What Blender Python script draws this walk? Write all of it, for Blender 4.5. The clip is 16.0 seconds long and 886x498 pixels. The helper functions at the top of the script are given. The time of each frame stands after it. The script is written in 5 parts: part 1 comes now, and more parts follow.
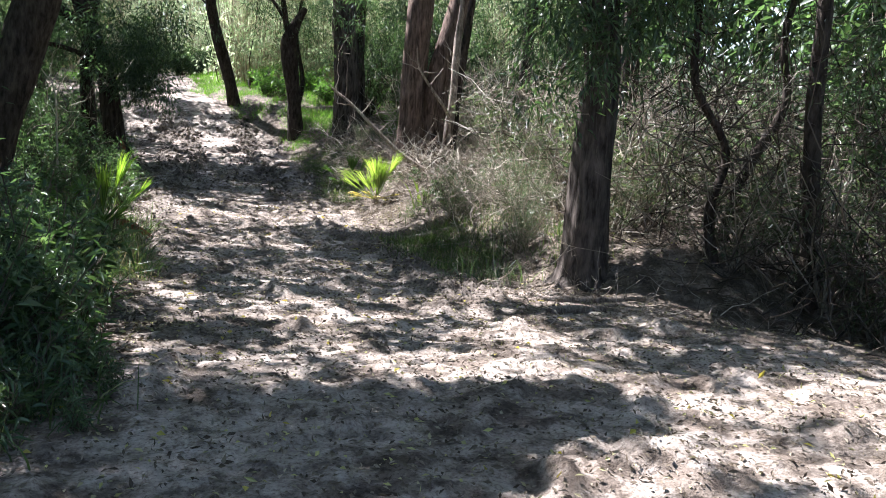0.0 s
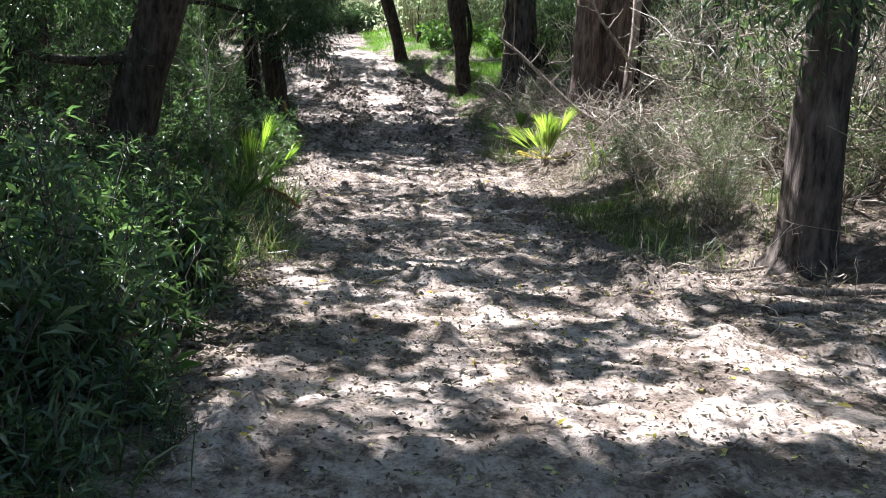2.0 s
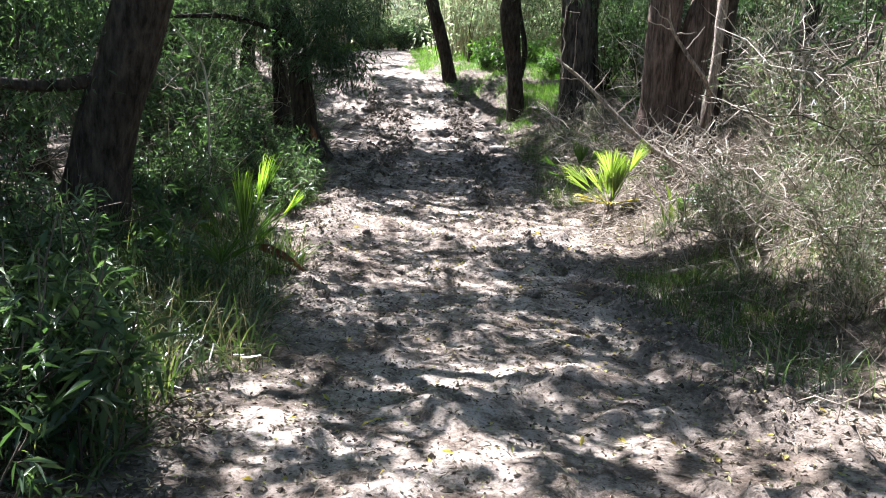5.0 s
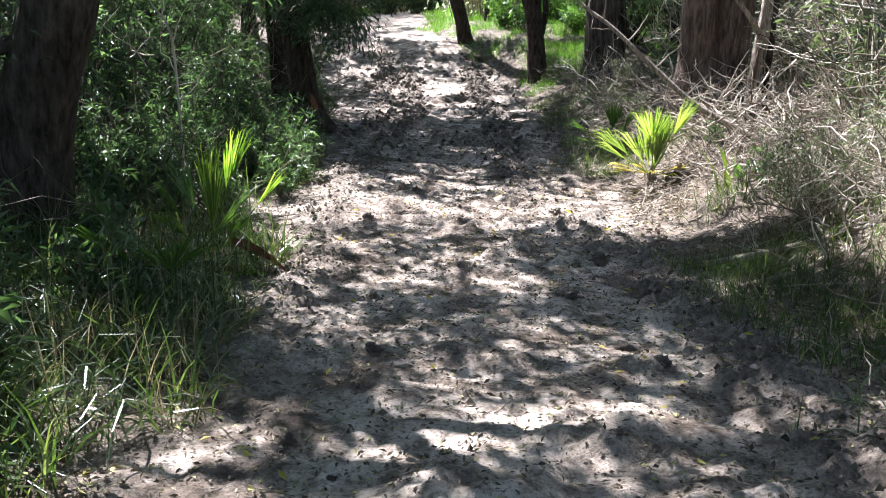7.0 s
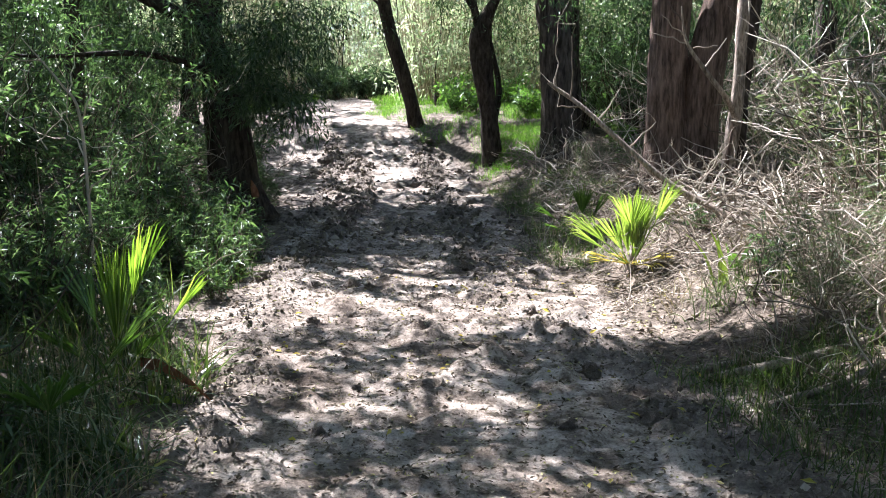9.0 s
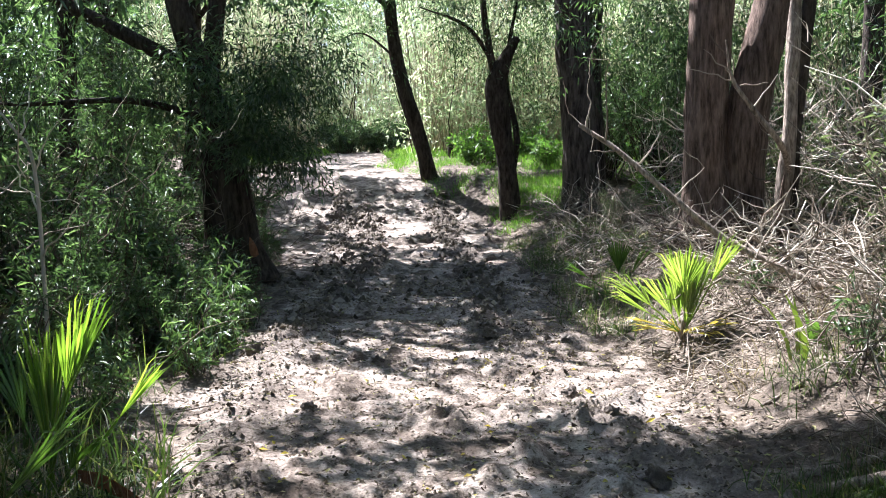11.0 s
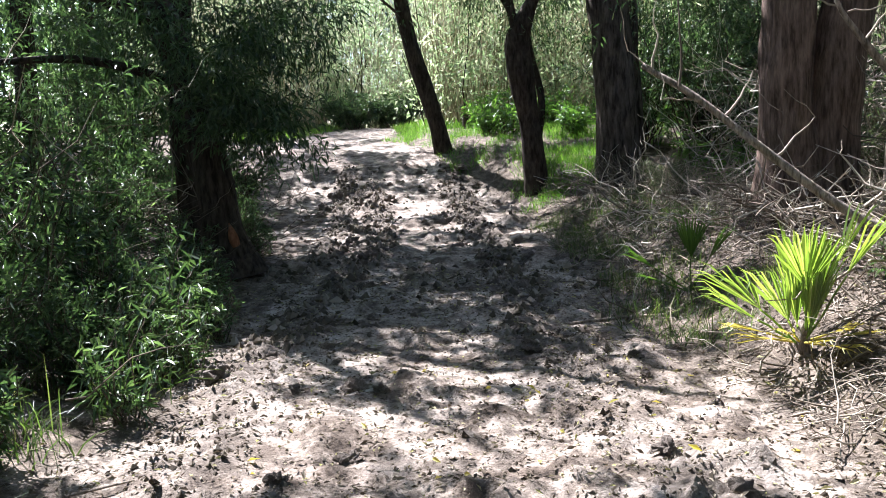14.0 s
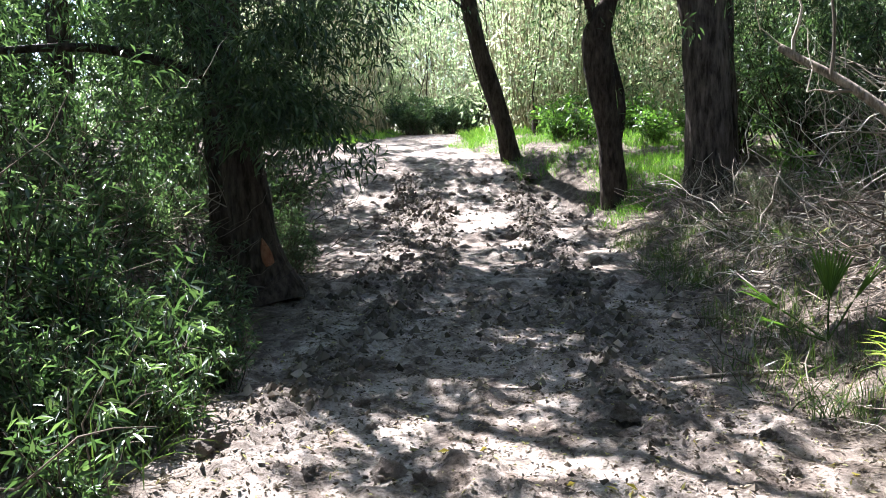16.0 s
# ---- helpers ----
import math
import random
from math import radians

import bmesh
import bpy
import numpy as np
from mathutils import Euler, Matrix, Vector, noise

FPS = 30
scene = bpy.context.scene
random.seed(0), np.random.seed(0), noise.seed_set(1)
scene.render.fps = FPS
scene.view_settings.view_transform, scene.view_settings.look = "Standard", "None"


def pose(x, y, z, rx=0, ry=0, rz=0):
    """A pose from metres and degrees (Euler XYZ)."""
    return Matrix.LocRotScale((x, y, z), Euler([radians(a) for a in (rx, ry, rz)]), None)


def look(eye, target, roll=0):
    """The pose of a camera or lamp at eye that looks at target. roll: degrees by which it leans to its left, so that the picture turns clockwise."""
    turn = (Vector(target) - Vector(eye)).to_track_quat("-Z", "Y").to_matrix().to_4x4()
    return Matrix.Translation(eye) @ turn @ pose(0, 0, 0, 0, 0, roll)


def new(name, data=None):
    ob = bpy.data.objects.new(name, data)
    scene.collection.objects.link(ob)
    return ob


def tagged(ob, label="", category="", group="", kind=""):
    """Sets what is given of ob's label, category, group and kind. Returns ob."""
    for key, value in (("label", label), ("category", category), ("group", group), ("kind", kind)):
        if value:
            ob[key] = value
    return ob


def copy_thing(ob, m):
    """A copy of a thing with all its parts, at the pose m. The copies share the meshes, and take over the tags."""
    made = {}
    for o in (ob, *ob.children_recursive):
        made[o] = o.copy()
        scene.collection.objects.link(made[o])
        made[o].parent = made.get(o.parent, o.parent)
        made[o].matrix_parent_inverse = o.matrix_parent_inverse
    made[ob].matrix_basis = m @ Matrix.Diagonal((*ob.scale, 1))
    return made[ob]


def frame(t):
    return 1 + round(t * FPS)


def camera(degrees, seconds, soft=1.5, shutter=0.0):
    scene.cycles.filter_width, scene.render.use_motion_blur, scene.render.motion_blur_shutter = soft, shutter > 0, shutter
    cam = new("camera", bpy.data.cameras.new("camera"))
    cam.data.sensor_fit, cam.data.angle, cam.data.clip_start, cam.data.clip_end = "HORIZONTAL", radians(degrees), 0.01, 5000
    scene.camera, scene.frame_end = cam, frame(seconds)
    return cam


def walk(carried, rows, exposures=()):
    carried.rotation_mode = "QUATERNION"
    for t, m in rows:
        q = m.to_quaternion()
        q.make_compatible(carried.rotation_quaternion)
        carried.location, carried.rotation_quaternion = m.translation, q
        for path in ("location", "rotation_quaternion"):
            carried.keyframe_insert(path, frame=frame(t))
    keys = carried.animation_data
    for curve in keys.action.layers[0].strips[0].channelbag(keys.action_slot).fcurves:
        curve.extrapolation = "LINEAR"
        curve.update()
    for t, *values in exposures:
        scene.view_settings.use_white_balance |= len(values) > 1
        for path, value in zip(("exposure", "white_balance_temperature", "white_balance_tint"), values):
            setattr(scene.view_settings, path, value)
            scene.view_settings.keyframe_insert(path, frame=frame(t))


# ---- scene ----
cam = camera(55.3, 16.0, soft=0.95)
walk(cam, [
    (0, look((-0.258, 0.706, 1.531), (0.241, 2.609, 1.173), 4.1)),
    (0.5, look((-0.156, 0.999, 1.498), (0.236, 2.921, 1.109), 3.5)),
    (1, look((-0.097, 1.309, 1.490), (0.241, 3.227, 1.038), 1.4)),
    (1.5, look((0.004, 1.621, 1.489), (0.183, 3.551, 0.994), 2.5)),
    (2, look((0.024, 1.975, 1.464), (0.119, 3.914, 0.980), 1.6)),
    (2.5, look((0.034, 2.292, 1.491), (0.125, 4.239, 1.040), 0.8)),
    (3, look((0.098, 2.642, 1.494), (0.140, 4.591, 1.043), 2.6)),
    (3.5, look((0.124, 3.004, 1.510), (0.197, 4.946, 1.036), 2.5)),
    (4, look((0.206, 3.321, 1.508), (0.236, 5.260, 1.023), 3.3)),
    (4.5, look((0.259, 3.605, 1.518), (0.207, 5.545, 1.033), 4.0)),
    (5, look((0.208, 3.919, 1.522), (0.181, 5.867, 1.071), 2.2)),
    (7.5, look((0.281, 5.564, 1.336), (0.198, 7.490, 0.801), -0.1)),
    (8, look((0.201, 5.817, 1.319), (0.215, 7.764, 0.859), -1.6)),
    (8.5, look((0.170, 6.069, 1.287), (0.211, 8.031, 0.909), 0.0)),
    (9, look((0.170, 6.345, 1.268), (0.205, 8.317, 0.935), -0.2)),
    (9.5, look((0.136, 6.627, 1.240), (0.194, 8.596, 0.899), -1.9)),
    (10, look((0.183, 6.893, 1.212), (0.160, 8.877, 0.959), -0.3)),
    (12.5, look((0.051, 8.350, 1.110), (0.108, 10.340, 0.916), -1.6)),
    (13, look((0.123, 8.689, 1.056), (0.112, 10.673, 0.808), -0.1)),
    (13.5, look((0.126, 9.000, 1.047), (0.087, 10.984, 0.804), -0.2)),
    (14, look((0.085, 9.301, 1.047), (0.054, 11.284, 0.791), -2.2)),
    (14.5, look((0.122, 9.605, 1.051), (0.040, 11.585, 0.781), -1.4)),
    (15, look((0.120, 9.907, 1.025), (0.024, 11.888, 0.777), -1.6)),
    (15.5, look((0.057, 10.267, 1.027), (-0.046, 12.252, 0.805), -3.2)),
    (16, look((0.047, 10.623, 1.021), (-0.135, 12.601, 0.787), -1.6)),
], exposures=[(0, 2.4, 5850, 17), (4, 2.58, 5850, 17), (8, 2.62, 5850, 17), (10, 2.52, 5850, 17), (12.5, 2.5, 5850, 17), (13.5, 2.35, 5850, 17), (15, 2.48, 5850, 17), (16, 2.72, 5850, 17)])

# ---- world and sun: clear sky, sun high ahead, a little left of the track ----
SUN = Vector((-0.38, 0.50, 0.78)).normalized()
world = bpy.data.worlds.new("world")
scene.world = world
world.use_nodes = True
wn = world.node_tree.nodes
sky = wn.new("ShaderNodeTexSky")
sky.sky_type, sky.sun_disc = "NISHITA", False
sky.sun_elevation = math.asin(SUN.z)
sky.sun_rotation = math.atan2(SUN.x, SUN.y)
world.node_tree.links.new(sky.outputs[0], wn["Background"].inputs[0])
wn["Background"].inputs[1].default_value = 0.062
sun = new("sun", bpy.data.lights.new("sun", "SUN"))
sun.data.energy, sun.data.angle, sun.data.color = 5.0, radians(0.55), (1.0, 0.965, 0.91)
sun.matrix_world = look(SUN * 60, (0, 0, 0))


# ---- materials ----
def mat(name):
    m = bpy.data.materials.new(name)
    m.use_nodes = True
    t = m.node_tree
    return m, t, t.nodes, t.links, t.nodes["Principled BSDF"]


def ramp(nodes, stops):
    r = nodes.new("ShaderNodeValToRGB")
    e = r.color_ramp.elements
    while len(e) < len(stops):
        e.new(0.5)
    for k, (p, c) in zip(e, stops):
        k.position, k.color = p, (*c, 1)
    return r


def noise_node(nodes, links, coord, scale, detail=4, rough=0.6):
    n = nodes.new("ShaderNodeTexNoise")
    n.inputs["Scale"].default_value, n.inputs["Detail"].default_value, n.inputs["Roughness"].default_value = scale, detail, rough
    links.new(coord, n.inputs["Vector"])
    return n


def mixcol(nodes, links, fac, a, b, blend="MIX"):
    n = nodes.new("ShaderNodeMix")
    n.data_type, n.blend_type = "RGBA", blend
    for sock, v in ((n.inputs[0], fac), (n.inputs[6], a), (n.inputs[7], b)):
        if isinstance(v, (int, float)):
            sock.default_value = v
        elif isinstance(v, tuple):
            sock.default_value = (*v, 1)
        else:
            links.new(v, sock)
    return n.outputs[2]


def ground_material():
    m, t, n, l, p = mat("trampled sandy soil and litter")
    co = n.new("ShaderNodeTexCoord").outputs["Object"]
    at = n.new("ShaderNodeAttribute")
    at.attribute_name = "track"
    big, mid, fine = noise_node(n, l, co, 0.9, 5), noise_node(n, l, co, 7, 6, 0.7), noise_node(n, l, co, 60, 4, 0.7)
    sand = ramp(n, [(0.3, (0.265, 0.222, 0.190)), (0.5, (0.40, 0.350, 0.308)), (0.75, (0.52, 0.470, 0.425))])
    l.new(big.outputs[0], sand.inputs[0])
    grit = ramp(n, [(0.38, (0.15, 0.125, 0.10)), (0.48, (0.72, 0.69, 0.64)), (0.60, (1.08, 1.07, 1.05))])
    l.new(mid.outputs[0], grit.inputs[0])
    speck = ramp(n, [(0.35, (0.34, 0.29, 0.25)), (0.47, (0.92, 0.9, 0.87)), (0.66, (1.15, 1.14, 1.11))])
    l.new(fine.outputs[0], speck.inputs[0])
    c = mixcol(n, l, 0.75, sand.outputs[0], grit.outputs[0], "MULTIPLY")
    c = mixcol(n, l, 0.8, c, speck.outputs[0], "MULTIPLY")
    lit = ramp(n, [(0.3, (0.035, 0.028, 0.022)), (0.5, (0.12, 0.096, 0.074)), (0.68, (0.29, 0.24, 0.195))])
    l.new(mid.outputs[0], lit.inputs[0])
    litter = mixcol(n, l, 0.8, lit.outputs[0], speck.outputs[0], "MULTIPLY")
    wet = noise_node(n, l, co, 2.6, 6, 0.72)
    wr = ramp(n, [(0.42, (0.30, 0.265, 0.235)), (0.53, (1.0, 1.0, 1.0))])
    l.new(wet.outputs[0], wr.inputs[0])
    c = mixcol(n, l, 0.85, c, wr.outputs[0], "MULTIPLY")
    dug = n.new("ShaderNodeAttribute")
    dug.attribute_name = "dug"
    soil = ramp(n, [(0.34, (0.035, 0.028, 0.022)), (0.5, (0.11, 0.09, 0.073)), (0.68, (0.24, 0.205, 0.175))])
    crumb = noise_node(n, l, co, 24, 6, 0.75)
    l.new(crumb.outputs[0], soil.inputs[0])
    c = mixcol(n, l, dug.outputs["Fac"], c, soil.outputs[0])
    c = mixcol(n, l, at.outputs["Fac"], litter, c)
    l.new(c, p.inputs["Base Color"])
    p.inputs["Roughness"].default_value = 0.92
    p.inputs["Specular IOR Level"].default_value = 0.2
    add = n.new("ShaderNodeMath")
    add.operation = "ADD"
    l.new(mid.outputs[0], add.inputs[0])
    l.new(fine.outputs[0], add.inputs[1])
    b = n.new("ShaderNodeBump")
    b.inputs["Strength"].default_value, b.inputs["Distance"].default_value = 0.7, 0.03
    l.new(add.outputs[0], b.inputs["Height"])
    l.new(b.outputs[0], p.inputs["Normal"])
    return m


def bark_material(name, dark, light, stretch=0.30, scale=19, moss=None):
    m, t, n, l, p = mat(name)
    co = n.new("ShaderNodeTexCoord").outputs["Object"]
    mp = n.new("ShaderNodeMapping")
    mp.inputs["Scale"].default_value = (1, 1, stretch)
    l.new(co, mp.inputs["Vector"])
    ridge = noise_node(n, l, mp.outputs[0], scale, 5, 0.65)
    broad = noise_node(n, l, co, 2.2, 3)
    r = ramp(n, [(0.36, dark), (0.52, tuple((a + b) / 2 for a, b in zip(dark, light))), (0.68, light)])
    l.new(ridge.outputs[0], r.inputs[0])
    br = ramp(n, [(0.3, (0.6, 0.57, 0.54)), (0.7, (1.15, 1.1, 1.05))])
    l.new(broad.outputs[0], br.inputs[0])
    c = mixcol(n, l, 0.8, r.outputs[0], br.outputs[0], "MULTIPLY")
    l.new(c, p.inputs["Base Color"])
    p.inputs["Roughness"].default_value = 0.9
    p.inputs["Specular IOR Level"].default_value = 0.15
    b = n.new("ShaderNodeBump")
    b.inputs["Strength"].default_value, b.inputs["Distance"].default_value = 1.0, 0.03
    l.new(ridge.outputs[0], b.inputs["Height"])
    l.new(b.outputs[0], p.inputs["Normal"])
    return m


def leaf_material(name, stops, glow, rough=0.38, through_part=0.4, spec=0.5):
    """stops: colours spread over the single leaves; glow: colour of the light that passes through a leaf."""
    m, t, n, l, p = mat(name)
    g = n.new("ShaderNodeNewGeometry")
    r = ramp(n, stops)
    l.new(g.outputs["Random Per Island"], r.inputs[0])
    co = n.new("ShaderNodeTexCoord").outputs["Object"]
    ns = noise_node(n, l, co, 3.0, 3)
    v = ramp(n, [(0.3, (0.65, 0.68, 0.6)), (0.7, (1.2, 1.2, 1.15))])
    l.new(ns.outputs[0], v.inputs[0])
    c = mixcol(n, l, 0.8, r.outputs[0], v.outputs[0], "MULTIPLY")
    l.new(c, p.inputs["Base Color"])
    p.inputs["Roughness"].default_value, p.inputs["Specular IOR Level"].default_value = rough, spec
    tr = n.new("ShaderNodeBsdfTranslucent")
    l.new(mixcol(n, l, 1.0, c, glow, "MULTIPLY"), tr.inputs[0])
    mx = n.new("ShaderNodeMixShader")
    mx.inputs[0].default_value = through_part
    l.new(p.outputs[0], mx.inputs[1])
    l.new(tr.outputs[0], mx.inputs[2])
    l.new(mx.outputs[0], n["Material Output"].inputs[0])
    return m


GROUND = ground_material()
BARK_DARK = bark_material("dark furrowed bark", (0.022, 0.017, 0.014), (0.10, 0.082, 0.068))
BARK_GREY = bark_material("grey brown furrowed bark", (0.05, 0.040, 0.034), (0.21, 0.18, 0.155))
# dark tones of this bark also carry the shade on the straight tree
BARK_BANK = bark_material("rough dark grey bark", (0.026, 0.021, 0.018), (0.165, 0.142, 0.123), 0.22, 15)
BARK_RED = bark_material("reddish brown bark", (0.062, 0.043, 0.034), (0.25, 0.185, 0.150), 0.15, 24)
DEADWOOD = bark_material("bleached dead wood", (0.13, 0.105, 0.085), (0.46, 0.40, 0.34), 0.25, 40)
TWIG = leaf_material("dry grey twigs", [(0.0, (0.09, 0.07, 0.055)), (0.5, (0.23, 0.19, 0.155)), (1.0, (0.44, 0.385, 0.33))], (1, 1, 1), 0.85, 0.0, 0.15)
BLEACHED = leaf_material("bleached bare sticks", [(0.0, (0.22, 0.185, 0.15)), (0.5, (0.40, 0.35, 0.30)), (1.0, (0.60, 0.55, 0.49))], (1, 1, 1), 0.8, 0.0, 0.15)
TWIG_DARK = leaf_material("dark brown twigs", [(0.0, (0.03, 0.024, 0.02)), (0.6, (0.08, 0.062, 0.05)), (1.0, (0.17, 0.14, 0.115))], (1, 1, 1), 0.85, 0.0, 0.15)
WILLOW = leaf_material("willow leaves", [(0.0, (0.034, 0.058, 0.031)), (0.5, (0.060, 0.096, 0.050)), (0.85, (0.095, 0.138, 0.080)), (1.0, (0.19, 0.235, 0.145))], (1.3, 1.6, 0.75), 0.36, 0.38)
OLIVE = leaf_material("dusty olive leaves", [(0.0, (0.04, 0.056, 0.032)), (0.5, (0.07, 0.092, 0.055)), (1.0, (0.13, 0.155, 0.095))], (1.4, 1.5, 0.8))
BRIGHT = leaf_material("bright green leaves", [(0.0, (0.05, 0.105, 0.028)), (0.6, (0.085, 0.165, 0.045)), (1.0, (0.15, 0.25, 0.075))], (1.5, 1.7, 0.65))
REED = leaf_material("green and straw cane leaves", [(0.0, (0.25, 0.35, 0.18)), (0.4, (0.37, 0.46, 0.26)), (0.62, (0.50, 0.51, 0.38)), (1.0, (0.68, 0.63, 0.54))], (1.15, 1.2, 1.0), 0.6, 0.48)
CANE = leaf_material("dry cane stalks", [(0.0, (0.15, 0.16, 0.07)), (0.5, (0.33, 0.28, 0.18)), (1.0, (0.50, 0.43, 0.31))], (1, 1, 1), 0.6, 0.05)
HERB = leaf_material("soft green herb leaves", [(0.0, (0.045, 0.080, 0.040)), (0.6, (0.070, 0.118, 0.058)), (1.0, (0.14, 0.19, 0.10))], (1.3, 1.5, 0.7), 0.36, 0.36)
GRASS = leaf_material("dark green grass blades", [(0.0, (0.035, 0.056, 0.024)), (0.6, (0.062, 0.092, 0.038)), (0.88, (0.10, 0.135, 0.06)), (1.0, (0.30, 0.28, 0.18))], (1.5, 1.8, 0.6))
LONG_GRASS = leaf_material("long pale green grass blades", [(0.0, (0.045, 0.075, 0.034)), (0.6, (0.085, 0.125, 0.06)), (1.0, (0.24, 0.27, 0.17))], (1.3, 1.5, 0.8), 0.28, 0.3)
LAWN = leaf_material("fresh green grass blades", [(0.0, (0.06, 0.125, 0.028)), (0.7, (0.11, 0.205, 0.048)), (1.0, (0.20, 0.28, 0.08))], (1.6, 1.9, 0.6))
STRAW = leaf_material("dry straw", [(0.0, (0.20, 0.165, 0.10)), (0.6, (0.36, 0.31, 0.20)), (1.0, (0.50, 0.45, 0.32))], (1.2, 1.1, 0.8), 0.8, 0.2, 0.2)
PALM = leaf_material("yellow green palm leaves", [(0.0, (0.12, 0.19, 0.045)), (0.6, (0.20, 0.275, 0.07)), (1.0, (0.36, 0.42, 0.16))], (1.5, 1.6, 0.6), 0.4, 0.45)
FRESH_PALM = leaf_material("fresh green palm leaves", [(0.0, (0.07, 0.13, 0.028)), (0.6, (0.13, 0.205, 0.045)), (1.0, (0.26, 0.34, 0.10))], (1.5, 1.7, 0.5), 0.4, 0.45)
# darker copy of the palm green, shade put into the leaf colour
PALM_DARK = leaf_material("darkened green palm leaves", [(0.0, (0.05, 0.10, 0.025)), (1.0, (0.09, 0.16, 0.04))], (1.5, 1.7, 0.6))
YELLOW = leaf_material("yellowed palm leaves", [(0.0, (0.36, 0.34, 0.07)), (1.0, (0.52, 0.44, 0.13))], (1.3, 1.2, 0.6))
LITTER = leaf_material("fallen dry leaves", [(0.0, (0.06, 0.045, 0.033)), (0.5, (0.17, 0.135, 0.10)), (0.85, (0.33, 0.28, 0.22)), (1.0, (0.44, 0.42, 0.16))], (1, 1, 1), 0.85, 0.1, 0.2)
# far leaves: sun brightness put into the colour, far paler than WILLOW
FARLEAF = leaf_material("yellow green leaves lightened as sunlit", [(0.0, (0.21, 0.28, 0.17)), (0.5, (0.36, 0.43, 0.28)), (1.0, (0.54, 0.55, 0.44))], (1.15, 1.25, 0.95), 0.5, 0.55)
RAWWOOD = bark_material("torn orange heartwood", (0.20, 0.085, 0.045), (0.38, 0.19, 0.11), 0.3, 40)

# ---- mesh helpers ----
rng = np.random.default_rng(7)


class Soup:
    """Collects triangles and makes one mesh of them."""

    def __init__(self):
        self.v, self.f, self.n = [], [], 0

    def add(self, verts, tris):
        verts, tris = np.asarray(verts, float).reshape(-1, 3), np.asarray(tris, int).reshape(-1, 3)
        self.v.append(verts)
        self.f.append(tris + self.n)
        self.n += len(verts)
        return self

    def mesh(self, name, material, smooth=True):
        v, f = np.concatenate(self.v), np.concatenate(self.f)
        me = bpy.data.meshes.new(name)
        me.vertices.add(len(v))
        me.vertices.foreach_set("co", v.astype(np.float32).ravel())
        me.loops.add(len(f) * 3)
        me.loops.foreach_set("vertex_index", f.astype(np.int32).ravel())
        me.polygons.add(len(f))
        me.polygons.foreach_set("loop_start", np.arange(0, len(f) * 3, 3, dtype=np.int32))
        me.polygons.foreach_set("loop_total", np.full(len(f), 3, dtype=np.int32))
        me.polygons.foreach_set("use_smooth", np.full(len(f), smooth))
        me.update(calc_edges=True)
        me.materials.append(material)
        return me


def unit(a):
    return a / np.maximum(np.linalg.norm(a, axis=-1, keepdims=True), 1e-9)


def leaves(soup, base, way, length, width, fold=0.25, droop=0.15):
    """Many lance-shaped leaves, folded along the midrib and bent down at the tip."""
    base, way = np.asarray(base, float), unit(np.asarray(way, float))
    k = len(base)
    length, width = np.broadcast_to(length, k)[:, None], np.broadcast_to(width, k)[:, None]
    side = unit(np.cross(way, unit(rng.normal(size=(k, 3)) + (0, 0, 1.2))))
    nrm = np.cross(side, way)
    mid = base + way * length * 0.45
    tip = base + way * length - np.array((0, 0, 1.0)) * length * droop
    v = np.stack([base, mid + side * width / 2 + nrm * width * fold, tip, mid - side * width / 2 + nrm * width * fold], 1)
    f = np.arange(k)[:, None, None] * 4 + np.array([[0, 1, 2], [0, 2, 3]])[None]
    return soup.add(v, f)


def blades(soup, base, way, length, width, bend, parts=3):
    """Grass or strap leaves that arch over, several segments each."""
    base, way = np.asarray(base, float), unit(np.asarray(way, float))
    k = len(base)
    length, width, bend = (np.broadcast_to(a, k)[:, None] for a in (length, width, bend))
    side = unit(np.cross(way, unit(rng.normal(size=(k, 3)) * (1, 1, 0.2))))
    pts, p, d = [], base, way
    for s in range(parts + 1):
        w = width * (0.75, 1.0, 0.7, 0.45, 0.25)[min(s, 4)] / 2 if s < parts else width * 0.03
        pts += [p - side * w, p + side * w]
        p = p + d * length / parts
        d = unit(d + np.array((0, 0, -1.0)) * bend + way * (1, 1, 0) * bend * 0.4)
    v = np.stack(pts, 1)
    quad = []
    for s in range(parts):
        a = 2 * s
        quad += [[a, a + 1, a + 3], [a, a + 3, a + 2]]
    f = np.arange(k)[:, None, None] * (2 * parts + 2) + np.array(quad)[None]
    return soup.add(v, f)


def twigs(soup, a, b, r0, r1, sag=0.12, parts=3, sides=3):
    """Many thin crooked sticks from a to b."""
    a, b = np.asarray(a, float), np.asarray(b, float)
    k = len(a)
    ln = np.linalg.norm(b - a, axis=1, keepdims=True)
    d = (b - a) / np.maximum(ln, 1e-6)
    u = unit(np.cross(d, unit(rng.normal(size=(k, 3)))))
    w = np.cross(d, u)
    r0, r1 = np.broadcast_to(r0, k)[:, None], np.broadcast_to(r1, k)[:, None]
    kink = rng.normal(size=(parts + 1, k, 2)) * sag
    kink[0] = 0
    v = []
    for s in range(parts + 1):
        q = s / parts
        c = a + (b - a) * q + (u * kink[s][:, :1] + w * kink[s][:, 1:]) * ln * (0.5 + 0.5 * math.sin(q * 3.1))
        r = r0 * (1 - q) + r1 * q
        v += [c + (u * math.cos(6.283 * i / sides) + w * math.sin(6.283 * i / sides)) * r for i in range(sides)]
    v = np.stack(v, 1)
    tri = []
    for s in range(parts):
        for i in range(sides):
            j, o = (i + 1) % sides, s * sides
            tri += [[o + i, o + j, o + sides + j], [o + i, o + sides + j, o + sides + i]]
    f = np.arange(k)[:, None, None] * (sides * (parts + 1)) + np.array(tri)[None]
    return soup.add(v, f)


